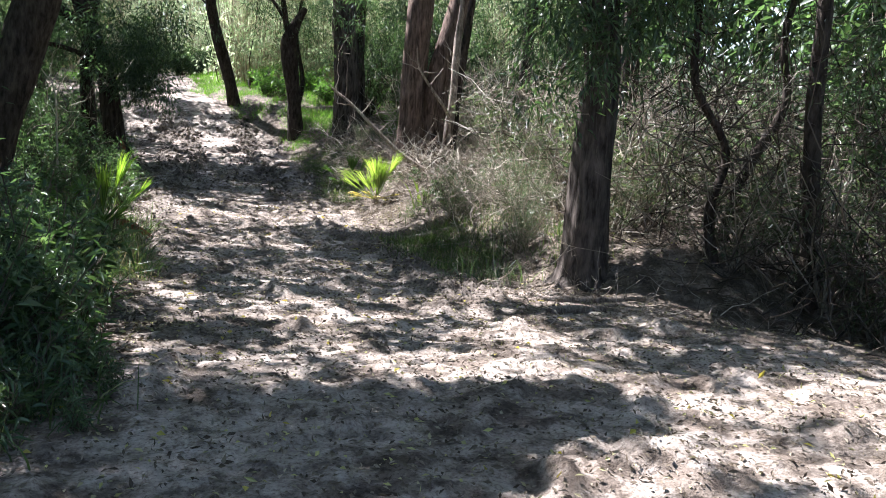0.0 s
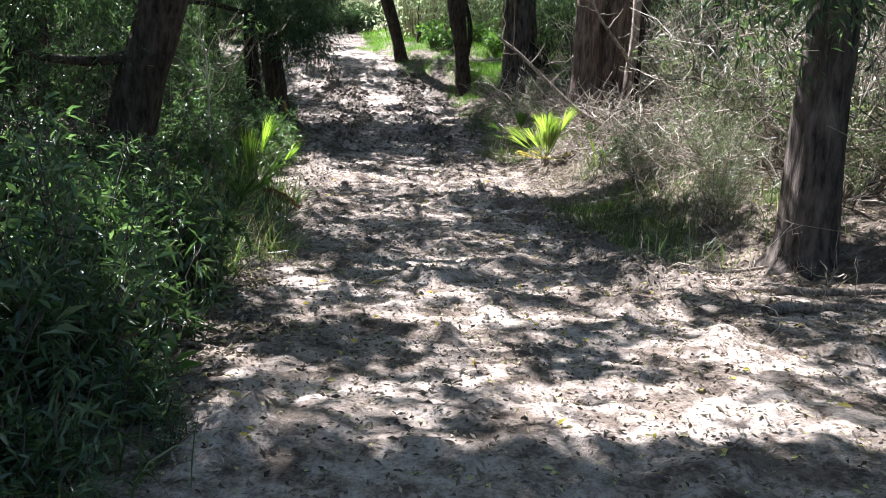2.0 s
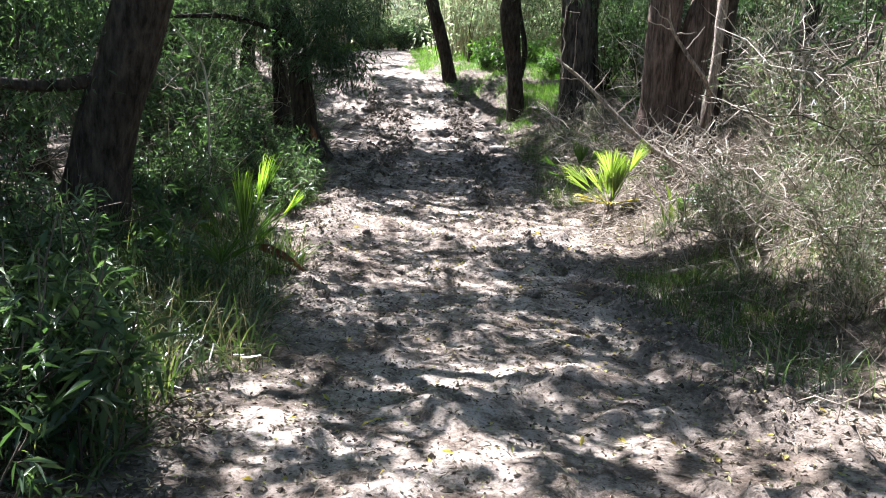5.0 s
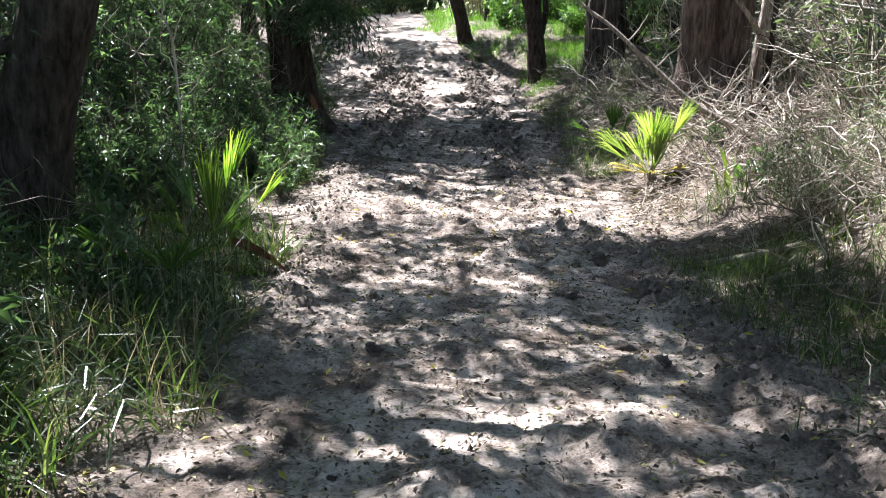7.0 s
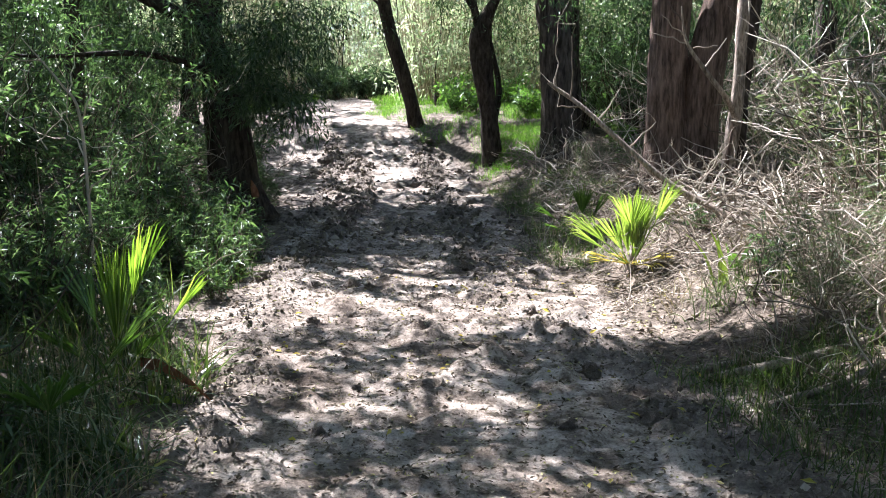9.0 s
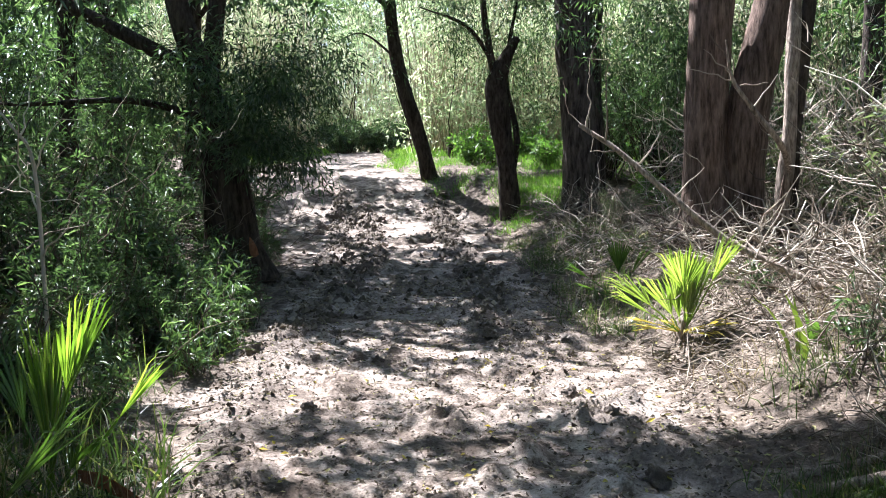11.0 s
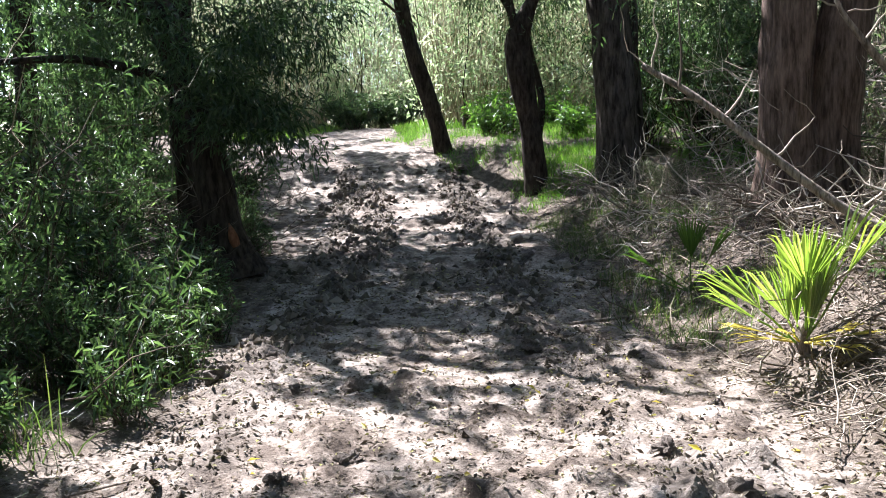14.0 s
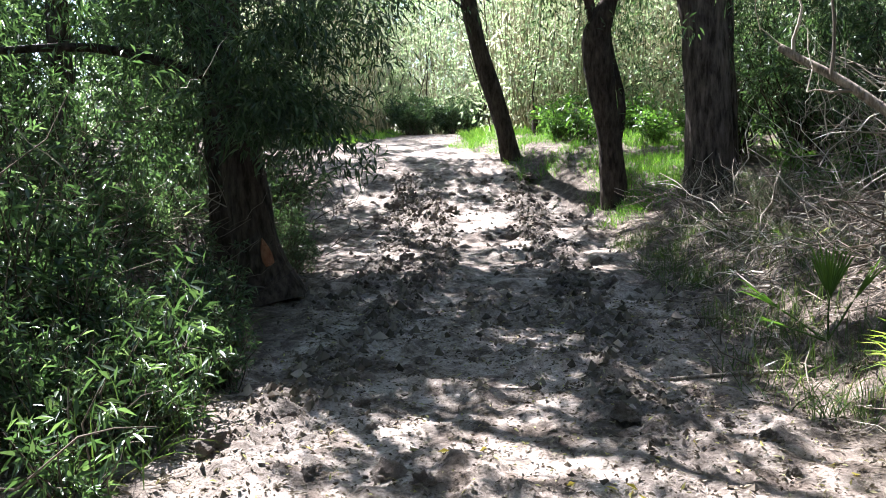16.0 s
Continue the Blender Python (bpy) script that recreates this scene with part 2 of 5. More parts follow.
def spline(points, steps):
    """A smooth line (Catmull-Rom) through points that carry x, y, z, radius."""
    p = np.asarray(points, float)
    p = np.concatenate([[2 * p[0] - p[1]], p, [2 * p[-1] - p[-2]]])
    out = []
    for i in range(1, len(p) - 2):
        for s in range(steps):
            t = s / steps
            a, b, c, d = p[i - 1:i + 3]
            out.append(0.5 * (2 * b + (c - a) * t + (2 * a - 5 * b + 4 * c - d) * t * t + (3 * b - a - 3 * c + d) * t ** 3))
    out.append(p[-2])
    return np.array(out)


def trunk_mesh(soup, points, sides=16, steps=7, ridges=0.10, flare=0.0, seed=0):
    """A tapered trunk or limb with uneven, furrowed sides through points of x, y, z, radius."""
    line = spline(points, steps)
    k = len(line)
    d = unit(np.gradient(line[:, :3], axis=0))
    ref = np.array((0.3, 1, 0.1)) if abs(d[0][1]) < 0.9 else np.array((1, 0, 0.2))
    u = unit(np.cross(d, np.broadcast_to(ref, d.shape)))
    w = np.cross(d, u)
    v = []
    for i in range(k):
        q = i / (k - 1)
        r = max(line[i, 3], 0.003)
        for s in range(sides):
            a = 6.28318 * s / sides
            bump = noise.noise(Vector((math.cos(a) * 2.2 + seed, math.sin(a) * 2.2, line[i, 2] * 1.1))) * 1.6
            bump += noise.noise(Vector((math.cos(a) * 6 + seed, math.sin(a) * 6, line[i, 2] * 2.5)))
            rr = r * (1 + ridges * bump + flare * max(0, 1 - q * 5) ** 2 * (0.6 + 0.6 * math.sin(a * 5 + seed)))
            v.append(line[i, :3] + (u[i] * math.cos(a) + w[i] * math.sin(a)) * rr)
    tri = []
    for i in range(k - 1):
        for s in range(sides):
            a, b = i * sides + s, i * sides + (s + 1) % sides
            tri += [[a, b, b + sides], [a, b + sides, a + sides]]
    top = len(v)
    v.append(line[-1, :3] + d[-1] * line[-1, 3] * 0.4)
    tri += [[top - sides + s, top - sides + (s + 1) % sides, top] for s in range(sides)]
    return soup.add(v, tri)


def part(name, soup, material, parent, label="", smooth=True):
    ob = new(name, soup.mesh(name, material, smooth))
    ob.parent = parent
    if parent is not None:
        ob.matrix_parent_inverse = parent.matrix_basis.inverted()
    return tagged(ob, label)


def root(name, place, label, category, group="", kind=""):
    ob = new(name)
    ob.empty_display_size = 0.2
    ob.matrix_basis = Matrix.Translation(place)
    return tagged(ob, label, category, group, kind)


# ---- the lie of the land ----
KEY_Y = [-60, -20, 0, 4.9, 6.4, 7.6, 9.7, 10.6, 12.8, 14.8, 18, 22, 24.5, 26.7, 30, 42, 60, 300]
KEY_Z = [0.9, 0.6, 0.30, 0.10, -0.09, -0.2, -0.36, -0.40, -0.42, -0.40, -0.33, -0.27, 0.10, 0.84, 1.14, 1.6, 1.8, 2.4]
EDGE_Y = [-20, 3, 5, 8, 9.5, 11.6, 12.3, 16, 19, 23, 29, 42, 60]
EDGE_L = [-2.2, -1.6, -0.72, -0.85, -0.85, -1.2, -1.35, -1.65, -2.0, -2.9, -4.0, -3.9, -3.9]
EDGE_R = [2.2, 3.4, 3.9, 2.6, 2.1, 1.85, 1.75, 1.45, 1.35, 1.05, -1.3, -1.9, -1.9]


def smooth01(a, b, x):
    q = np.clip((x - a) / (b - a), 0, 1)
    return q * q * (3 - 2 * q)


def base_z(x, y):
    x, y = np.asarray(x, float), np.asarray(y, float)
    z = sum(np.interp(y + o, KEY_Y, KEY_Z) for o in (-1.0, -0.5, 0, 0.5, 1.0)) / 5
    el, er = np.interp(y, EDGE_Y, EDGE_L), np.interp(y, EDGE_Y, EDGE_R)
    z = z + 0.16 * smooth01(0.1, 1.6, el - x) + (0.42 * smooth01(6.6, 8.0, y) - 0.28 * smooth01(7.4, 6.2, y) * smooth01(1.5, 4.0, y)) * smooth01(0.1, 1.3, x - er) * (1 - 0.6 * smooth01(24, 28, y))
    return z


def on_track(x, y):
    el, er = np.interp(y, EDGE_Y, EDGE_L), np.interp(y, EDGE_Y, EDGE_R)
    el = el + 0.16 * np.sin(y * 2.3) + 0.12 * np.sin(y * 5.1 + 1.3)
    er = er + 0.16 * np.sin(y * 1.9 + 0.6) + 0.12 * np.sin(y * 4.7)
    return smooth01(-0.35, 0.25, x - el) * smooth01(-0.4, 0.3, er - x)


RUTS = (([6, 8.3, 11.2, 12.9, 14.8, 17, 20, 24, 26], [2.1, 1.75, 1.55, 1.05, 0.65, 0.7, 0.5, 0.15, -0.1], 0.30, 6.6),
        ([9, 13, 15, 17, 19.5, 22.5, 26], [-0.8, -1.15, -1.25, -1.1, -0.9, -1.15, -1.5], 0.26, 9.5),
        ([16, 19, 22.5, 26], [-1.5, -1.5, -1.65, -2.0], 0.22, 17.0))


def dug(x, y):
    """How far the soil is turned up and darkened, from 0 to 1: along the wheel ruts, and in a band that deepens the
    shade beyond the clearing.
    """
    x, y = np.atleast_1d(np.asarray(x, float)), np.atleast_1d(np.asarray(y, float))
    # broad band over the shaded stretch, its shade partly put into the soil colour
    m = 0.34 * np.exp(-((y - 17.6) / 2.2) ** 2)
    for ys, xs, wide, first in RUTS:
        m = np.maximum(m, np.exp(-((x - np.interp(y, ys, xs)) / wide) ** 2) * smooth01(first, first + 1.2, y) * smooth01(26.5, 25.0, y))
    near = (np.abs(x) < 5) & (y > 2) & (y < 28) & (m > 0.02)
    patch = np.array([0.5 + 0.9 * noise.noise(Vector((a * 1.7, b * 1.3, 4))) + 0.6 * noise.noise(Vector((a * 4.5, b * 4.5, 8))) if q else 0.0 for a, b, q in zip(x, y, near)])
    # weaker round y 13.6, so the sunlit band stays pale
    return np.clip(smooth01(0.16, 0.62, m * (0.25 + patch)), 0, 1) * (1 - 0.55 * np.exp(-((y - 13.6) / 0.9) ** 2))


def ground_z(x, y):
    """The height of the ground sheet, with its hoof-churned lumps."""
    x, y = np.atleast_1d(np.asarray(x, float)), np.atleast_1d(np.asarray(y, float))
    z = base_z(x, y)
    near = (np.abs(x) < 14) & (y > -4) & (y < 48)
    lump = np.array([noise.noise(Vector((a * 1.6, b * 1.6, 0))) * 0.028 + noise.noise(Vector((a * 5.5, b * 5.5, 3))) * 0.026 + noise.noise(Vector((a * 13, b * 13, 7))) * 0.015
                     + max(0, noise.noise(Vector((a * 2.6, b * 2.1, 9))) - 0.10) * (0.10 + 0.16 * noise.noise(Vector((a * 9, b * 9, 1)))) if q else 0.0 for a, b, q in zip(x, y, near)])
    turned = dug(x, y)
    heap = np.array([0.02 + 0.075 * abs(noise.noise(Vector((a * 6.5, b * 6.5, 12)))) + 0.055 * noise.noise(Vector((a * 14, b * 14, 2))) if q > 0.03 else 0.0 for a, b, q in zip(x, y, turned)])
    return z + lump + turned * heap


def gz(x, y):
    return float(ground_z(x, y)[0])


def build_ground():
    def axis(fine, lo, hi, far):
        mid = np.arange(lo, hi + 1e-6, fine)
        out = np.geomspace(0.3, far, 22)
        return np.concatenate([(lo - out)[::-1], mid, hi + out])
    xs, ys = axis(0.04, -2.6, 3.2, 260), axis(0.04, 2.6, 25.0, 300)
    gx, gy = np.meshgrid(xs, ys)
    x, y = gx.ravel(), gy.ravel()
    z = ground_z(x, y)
    nx, ny = len(xs), len(ys)
    i = (np.arange(ny - 1)[:, None] * nx + np.arange(nx - 1)[None]).ravel()
    f = np.concatenate([np.stack([i, i + 1, i + nx + 1], 1), np.stack([i, i + nx + 1, i + nx], 1)])
    me = Soup().add(np.stack([x, y, z], 1), f).mesh("ground", GROUND)
    a = me.attributes.new("track", "FLOAT", "POINT")
    a.data.foreach_set("value", on_track(x, y).astype(np.float32))
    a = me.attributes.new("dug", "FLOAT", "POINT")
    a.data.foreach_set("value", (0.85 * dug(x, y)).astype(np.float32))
    tagged(new("ground", me), "pale sandy track between banks of dark leaf litter", "ground", kind="structure")


build_ground()

# ---- trees ----


def crown_clump(soup, centres, radius, per, length, width, droop=0.3, flat=0.7):
    """Leaves in loose tufts round the given centres."""
    centres = np.repeat(np.asarray(centres, float), per, axis=0)
    k = len(centres)
    off = rng.normal(size=(k, 3)) * (1, 1, flat)
    off *= (rng.random((k, 1)) ** 0.6) * radius / np.maximum(np.linalg.norm(off, axis=1, keepdims=True), 1e-6)
    way = off / radius + rng.normal(size=(k, 3)) * 0.55 + (0, 0, -droop)
    return leaves(soup, centres + off, way, length * rng.uniform(0.6, 1.25, k), width * rng.uniform(0.7, 1.2, k))


# how sunny the ground is, from 0 to 1: gaps in the leaf roof lie where these say so
def sunny(x, y):
    s = 0.31 + (0.24 - 0.09 * smooth01(8.0, 10.0, y)) * smooth01(-0.6, -1.4, x) * smooth01(4.0, 5.0, y) * smooth01(24.0, 19.0, y)
    s += 0.68 * np.exp(-((y - 13.4) / 0.8) ** 2) * smooth01(-2.2, -1.2, x)
    s += 0.60 * smooth01(1.3, 2.0, x) * smooth01(11.8, 13.0, y) * smooth01(16.0, 14.9, y)
    s += 0.22 * smooth01(3.5, 5.0, x) * smooth01(6.5, 9.0, y)
    s += 0.38 * smooth01(2.5, 3.2, x) * smooth01(8.6, 9.6, y) * smooth01(13.2, 12.0, y)
    s += 0.40 * np.exp(-((y - 23.4) / 1.5) ** 2) * smooth01(-2.2, -1.2, x)
    s += 0.60 * smooth01(26.0, 27.5, y) * (1 - 0.5 * smooth01(-5.0, -4.0, x) * smooth01(-0.8, -1.6, x))
    s -= 0.18 * smooth01(2.6, 3.4, x) * smooth01(19.0, 21.0, y) * smooth01(28.0, 26.5, y)
    s -= 0.28 * np.exp(-((y - 17.6) / 2.0) ** 2) * smooth01(2.2, 1.6, x) * smooth01(-2.6, -1.8, x)
    s -= 0.22 * smooth01(9.9, 10.4, y) * smooth01(12.6, 11.9, y) * smooth01(2.0, 1.6, x)
    s -= 0.12 * smooth01(5.6, 6.2, y) * smooth01(9.4, 8.6, y)
    for px, py, rx, ry, k in ((0.8, 4.95, 0.65, 0.32, 0.75), (2.0, 3.4, 0.9, 0.5, 0.9), (2.8, 4.2, 0.6, 0.5, 0.4), (-1.1, 4.9, 0.5, 0.7, 0.3), (-0.9, 3.9, 0.4, 0.4, 0.35), (0.0, 14.9, 1.4, 0.5, 0.15), (0.5, 4.0, 1.1, 0.45, -0.8), (1.5, 4.3, 0.4, 0.2, -0.3), (-0.6, 5.1, 0.6, 0.6, -0.2),
                              (0.55, 6.2, 0.5, 0.28, 0.35), (-0.3, 7.1, 0.35, 0.22, 0.3), (1.8, 5.8, 0.5, 0.3, 0.3), (1.9, 6.9, 0.6, 0.4, 0.3), (-0.1, 9.6, 0.4, 0.25, 0.4), (0.95, 8.4, 0.35, 0.2, 0.35),
                              (1.3, 7.6, 0.3, 0.25, 0.35), (-0.2, 7.85, 0.4, 0.28, 0.3), (-0.8, 8.2, 0.3, 0.3, 0.25), (0.8, 9.75, 0.25, 0.15, 0.25),
                              (-0.13, 15.4, 0.3, 0.3, 0.35), (0.2, 14.5, 0.3, 0.3, 0.25), (-1.3, 15.4, 0.3, 0.3, 0.3), (1.5, 15.2, 0.8, 0.8, -0.35), (0.8, 9.0, 0.7, 0.4, -0.22), (0.7, 7.3, 0.5, 0.5, -0.18), (1.9, 7.7, 0.5, 0.5, 0.25), (-1.05, 10.7, 0.35, 0.45, 0.7), (-1.6, 14.55, 0.4, 0.5, 0.4), (-1.3, 9.2, 0.4, 0.5, 0.3)):
        s += k * np.exp(-((x - px) / rx) ** 2 - ((y - py) / ry) ** 2)
    return np.clip(s, 0.05, 0.97)


TREES = []  # name, label, base x and y, trunk lines, limb lines, bark


def plan_tree(name, label, xy, stems, limbs, bark, group=""):
    TREES.append((name, label, xy, stems, limbs, bark, group))


plan_tree("leaning_tree", "slender dark tree leaning over grass at the bend", (-0.1, 26.8),
          [[(-0.02, 26.8, 0.3, 0.24), (-0.1, 26.8, 0.85, 0.19), (-0.37, 26.8, 1.93, 0.165), (-0.72, 26.8, 3.14, 0.15), (-0.92, 26.8, 4.4, 0.14), (-1.0, 26.9, 6.5, 0.10), (-1.2, 27.0, 8.5, 0.05)]],
          [[(-0.95, 26.8, 4.6, 0.06), (-1.9, 26.5, 5.4, 0.04), (-2.8, 26.2, 5.8, 0.015)], [(-0.97, 26.85, 5.2, 0.06), (0.2, 26.4, 6.2, 0.04), (1.2, 26.0, 6.6, 0.015)],
           [(-0.8, 26.8, 3.5, 0.03), (-1.5, 26.4, 4.0, 0.02), (-2.1, 26.2, 3.8, 0.008)]], BARK_DARK)
plan_tree("broken_tree", "gnarled dark tree with a snapped forked top", (1.48, 23.6),
          [[(1.51, 23.60, -0.50, 0.264), (1.48, 23.60, 0.11, 0.217), (1.39, 23.60, 1.24, 0.179), (1.26, 23.60, 2.04, 0.207), (1.23, 23.60, 2.61, 0.198), (1.40, 23.55, 3.08, 0.132), (1.61, 23.51, 3.46, 0.066)]],
          [[(1.23, 23.60, 2.70, 0.094), (1.10, 23.60, 3.23, 0.075), (0.99, 23.60, 4.21, 0.057), (1.04, 23.70, 5.72, 0.028)], [(1.14, 23.60, 3.08, 0.047), (0.66, 23.51, 3.69, 0.033), (-0.18, 23.41, 4.02, 0.009)],
           [(1.37, 23.84, 0.44, 0.085), (1.65, 24.07, 1.57, 0.066), (1.46, 24.26, 2.89, 0.047), (1.79, 24.45, 4.77, 0.019)]], BARK_DARK)
plan_tree("straight_tree", "tall straight grey tree among twigs and grass", (2.66, 22.6),
          [[(2.68, 22.6, -0.1, 0.38), (2.66, 22.6, 0.45, 0.32), (2.62, 22.6, 1.95, 0.30), (2.51, 22.6, 3.25, 0.29), (2.48, 22.6, 4.6, 0.26), (2.4, 22.5, 8.0, 0.16), (2.4, 22.4, 10, 0.06)],
           [(3.15, 23.6, 0.1, 0.2), (3.1, 23.6, 1.5, 0.17), (3.05, 23.6, 3.5, 0.15), (3.3, 23.6, 6.5, 0.08)]],
          [[(2.5, 22.6, 4.2, 0.10), (1.5, 22.0, 5.2, 0.06), (0.4, 21.6, 6.0, 0.02)], [(2.5, 22.6, 5.0, 0.10), (3.8, 22.2, 6.2, 0.05), (4.8, 21.8, 6.6, 0.02)]], BARK_BANK)
plan_tree("great_tree", "massive grey-brown tree with twin trunks rising from brush", (3.5, 17.6),
          [[(3.38, 17.6, -0.2, 0.40), (3.34, 17.6, 0.7, 0.29), (3.31, 17.6, 1.6, 0.255), (3.36, 17.6, 2.9, 0.25), (3.40, 17.6, 5.0, 0.22), (3.2, 17.8, 8.5, 0.12), (3.1, 17.9, 11, 0.05)],
           [(3.74, 17.7, -0.2, 0.40), (3.74, 17.65, 0.7, 0.28), (3.79, 17.6, 1.6, 0.25), (4.03, 17.6, 2.8, 0.22), (4.4, 17.6, 4.5, 0.17), (5.0, 17.6, 8.0, 0.08)]],
          [[(3.4, 17.6, 4.6, 0.12), (2.2, 17.0, 5.8, 0.07), (1.0, 16.6, 6.6, 0.02)], [(4.3, 17.6, 4.2, 0.10), (5.4, 16.8, 5.2, 0.06), (6.5, 16.2, 5.8, 0.02)]], BARK_RED)
plan_tree("bank_tree", "rough-barked tree, dark on one side, on the bank", (3.09, 8.1),
          [[(3.10, 8.1, -0.2, 0.30), (3.09, 8.1, 0.08, 0.225), (3.06, 8.1, 0.94, 0.19), (3.07, 8.1, 1.88, 0.175), (2.98, 8.1, 2.5, 0.17), (2.85, 8.2, 4.5, 0.14), (2.7, 8.3, 7.5, 0.05)]],
          [[(3.0, 8.1, 2.2, 0.05), (2.6, 7.9, 2.6, 0.035), (2.2, 7.8, 2.5, 0.012)], [(3.02, 8.1, 2.4, 0.05), (3.5, 7.8, 2.8, 0.03), (3.9, 7.6, 2.7, 0.01)],
           [(2.9, 8.2, 3.8, 0.09), (1.9, 8.4, 4.8, 0.05), (0.9, 8.6, 5.4, 0.02)]], BARK_BANK)
plan_tree("track_side_tree", "dark tree leaning away from the track, torn at its foot", (-2.36, 18.1),
          [[(-2.28, 18.1, -0.3, 0.34), (-2.36, 18.1, 0.22, 0.22), (-2.49, 18.1, 1.29, 0.175), (-2.78, 18.1, 2.24, 0.155), (-3.04, 18.1, 3.05, 0.145), (-3.2, 18.15, 4.0, 0.09), (-3.4, 18.2, 5.0, 0.06), (-3.8, 18.4, 8.0, 0.03)],
           [(-2.9, 18.9, -0.1, 0.17), (-2.96, 19.0, 0.7, 0.14), (-2.97, 19.0, 1.9, 0.13), (-2.7, 19.0, 4.0, 0.10), (-2.2, 19.1, 7.0, 0.04)]],
          [[(-2.8, 18.1, 2.3, 0.11), (-3.27, 18.1, 2.55, 0.10), (-4.14, 18.1, 3.02, 0.085), (-5.6, 18.0, 3.8, 0.05), (-6.8, 18.0, 4.4, 0.02)],
           [(-2.6, 18.1, 1.7, 0.05), (-3.5, 17.6, 1.95, 0.04), (-4.8, 17.2, 1.9, 0.02), (-5.8, 17.0, 2.1, 0.008)], [(-3.1, 18.1, 3.6, 0.08), (-2.0, 17.6, 4.6, 0.05), (-0.8, 17.2, 5.2, 0.02)]], BARK_DARK)
plan_tree("stout_tree", "stout dark leaning tree standing in tall grass", (-2.85, 11.0),
          [[(-2.95, 11.0, -0.5, 0.38), (-2.9, 11.0, 0.1, 0.28), (-2.72, 11.0, 0.9, 0.25), (-2.42, 11.0, 1.8, 0.23), (-2.2, 11.0, 2.6, 0.21), (-2.15, 11.05, 3.4, 0.11), (-2.1, 11.1, 5.0, 0.06), (-2.3, 11.2, 8.0, 0.03)]],
          [[(-2.6, 11.0, 1.25, 0.06), (-3.2, 10.7, 1.15, 0.05), (-4.2, 10.4, 1.3, 0.02)], [(-2.2, 11.0, 3.6, 0.09), (-1.2, 11.4, 4.6, 0.05), (0.0, 11.8, 5.2, 0.02)],
           [(-2.15, 11.0, 4.4, 0.09), (-3.2, 11.6, 5.4, 0.05), (-4.4, 12.0, 6.0, 0.02)]], BARK_DARK)
for bx, by, h in ((-5.2, 14.5, 8), (-6.0, 21.5, 9), (-4.6, 6.0, 8), (-6.6, 9.5, 9), (-5.4, 26.5, 9), (-3.9, 2.0, 8), (5.8, 13.0, 8), (6.5, 20.0, 9), (0.8, -4.0, 9), (-4.5, -3.5, 8), (5.0, -1.5, 8), (-8.5, 30.0, 9)):
    z0 = float(base_z(bx, by))
    lx, ly = rng.uniform(-0.5, 0.5, 2)
    plan_tree("woodland_tree", "dark slim woodland tree in dense undergrowth", (bx, by),
              [[(bx, by, z0 - 0.2, 0.22), (bx + lx * 0.1, by + ly * 0.1, z0 + 1, 0.16), (bx + lx * 0.5, by + ly * 0.5, z0 + 3, 0.14), (bx + lx, by + ly, z0 + 5.5, 0.10), (bx + lx * 1.4, by + ly * 1.6, z0 + h, 0.04)]],
              [[(bx + lx * 0.6, by + ly * 0.6, z0 + 3.4, 0.06), (bx + lx + 1.0, by + ly - 0.6, z0 + 4.4, 0.04), (bx + lx + 2.2, by + ly - 0.8, z0 + 5.0, 0.015)],
               [(bx + lx * 0.7, by + ly * 0.7, z0 + 4.0, 0.06), (bx + lx - 1.0, by + ly + 0.7, z0 + 5.0, 0.04), (bx + lx - 2.0, by + ly + 1.0, z0 + 5.5, 0.015)]], BARK_DARK, "woodland trees")

# the leaf roof: tufts lie where they shade the ground, each on the tree next to it
spots = rng.uniform((-9, -4), (11, 31), (8300, 2))
spots = np.concatenate([spots, rng.uniform((-15, 3), (-9, 27), (900, 2))] + [rng.uniform(a, b, (k, 2)) for a, b, k in (((-1.5, 3.2), (1.6, 4.6), 120), ((-5, 31), (-1, 42), 340), ((-2.2, 15.6), (1.7, 19.4), 240), ((0.8, 8.9), (2.7, 11.9), 140))])
blotch = np.array([0.5 + 0.75 * noise.noise(Vector((x * 1.25, y * 1.7, 5))) + 0.42 * noise.noise(Vector((x * 3.3, y * 4.2, 2))) for x, y in spots])
spots = spots[blotch > sunny(spots[:, 0], spots[:, 1])]
high = rng.uniform(4.6, 9.0, len(spots))
tufts = np.concatenate([spots, base_z(spots[:, 0], spots[:, 1])[:, None]], 1) + np.array(SUN)[None] * (high / SUN.z)[:, None]
feet = np.array([t[2] for t in TREES])
owner = np.argmin(((tufts[:, None, :2] - feet[None]) ** 2).sum(-1), 1)


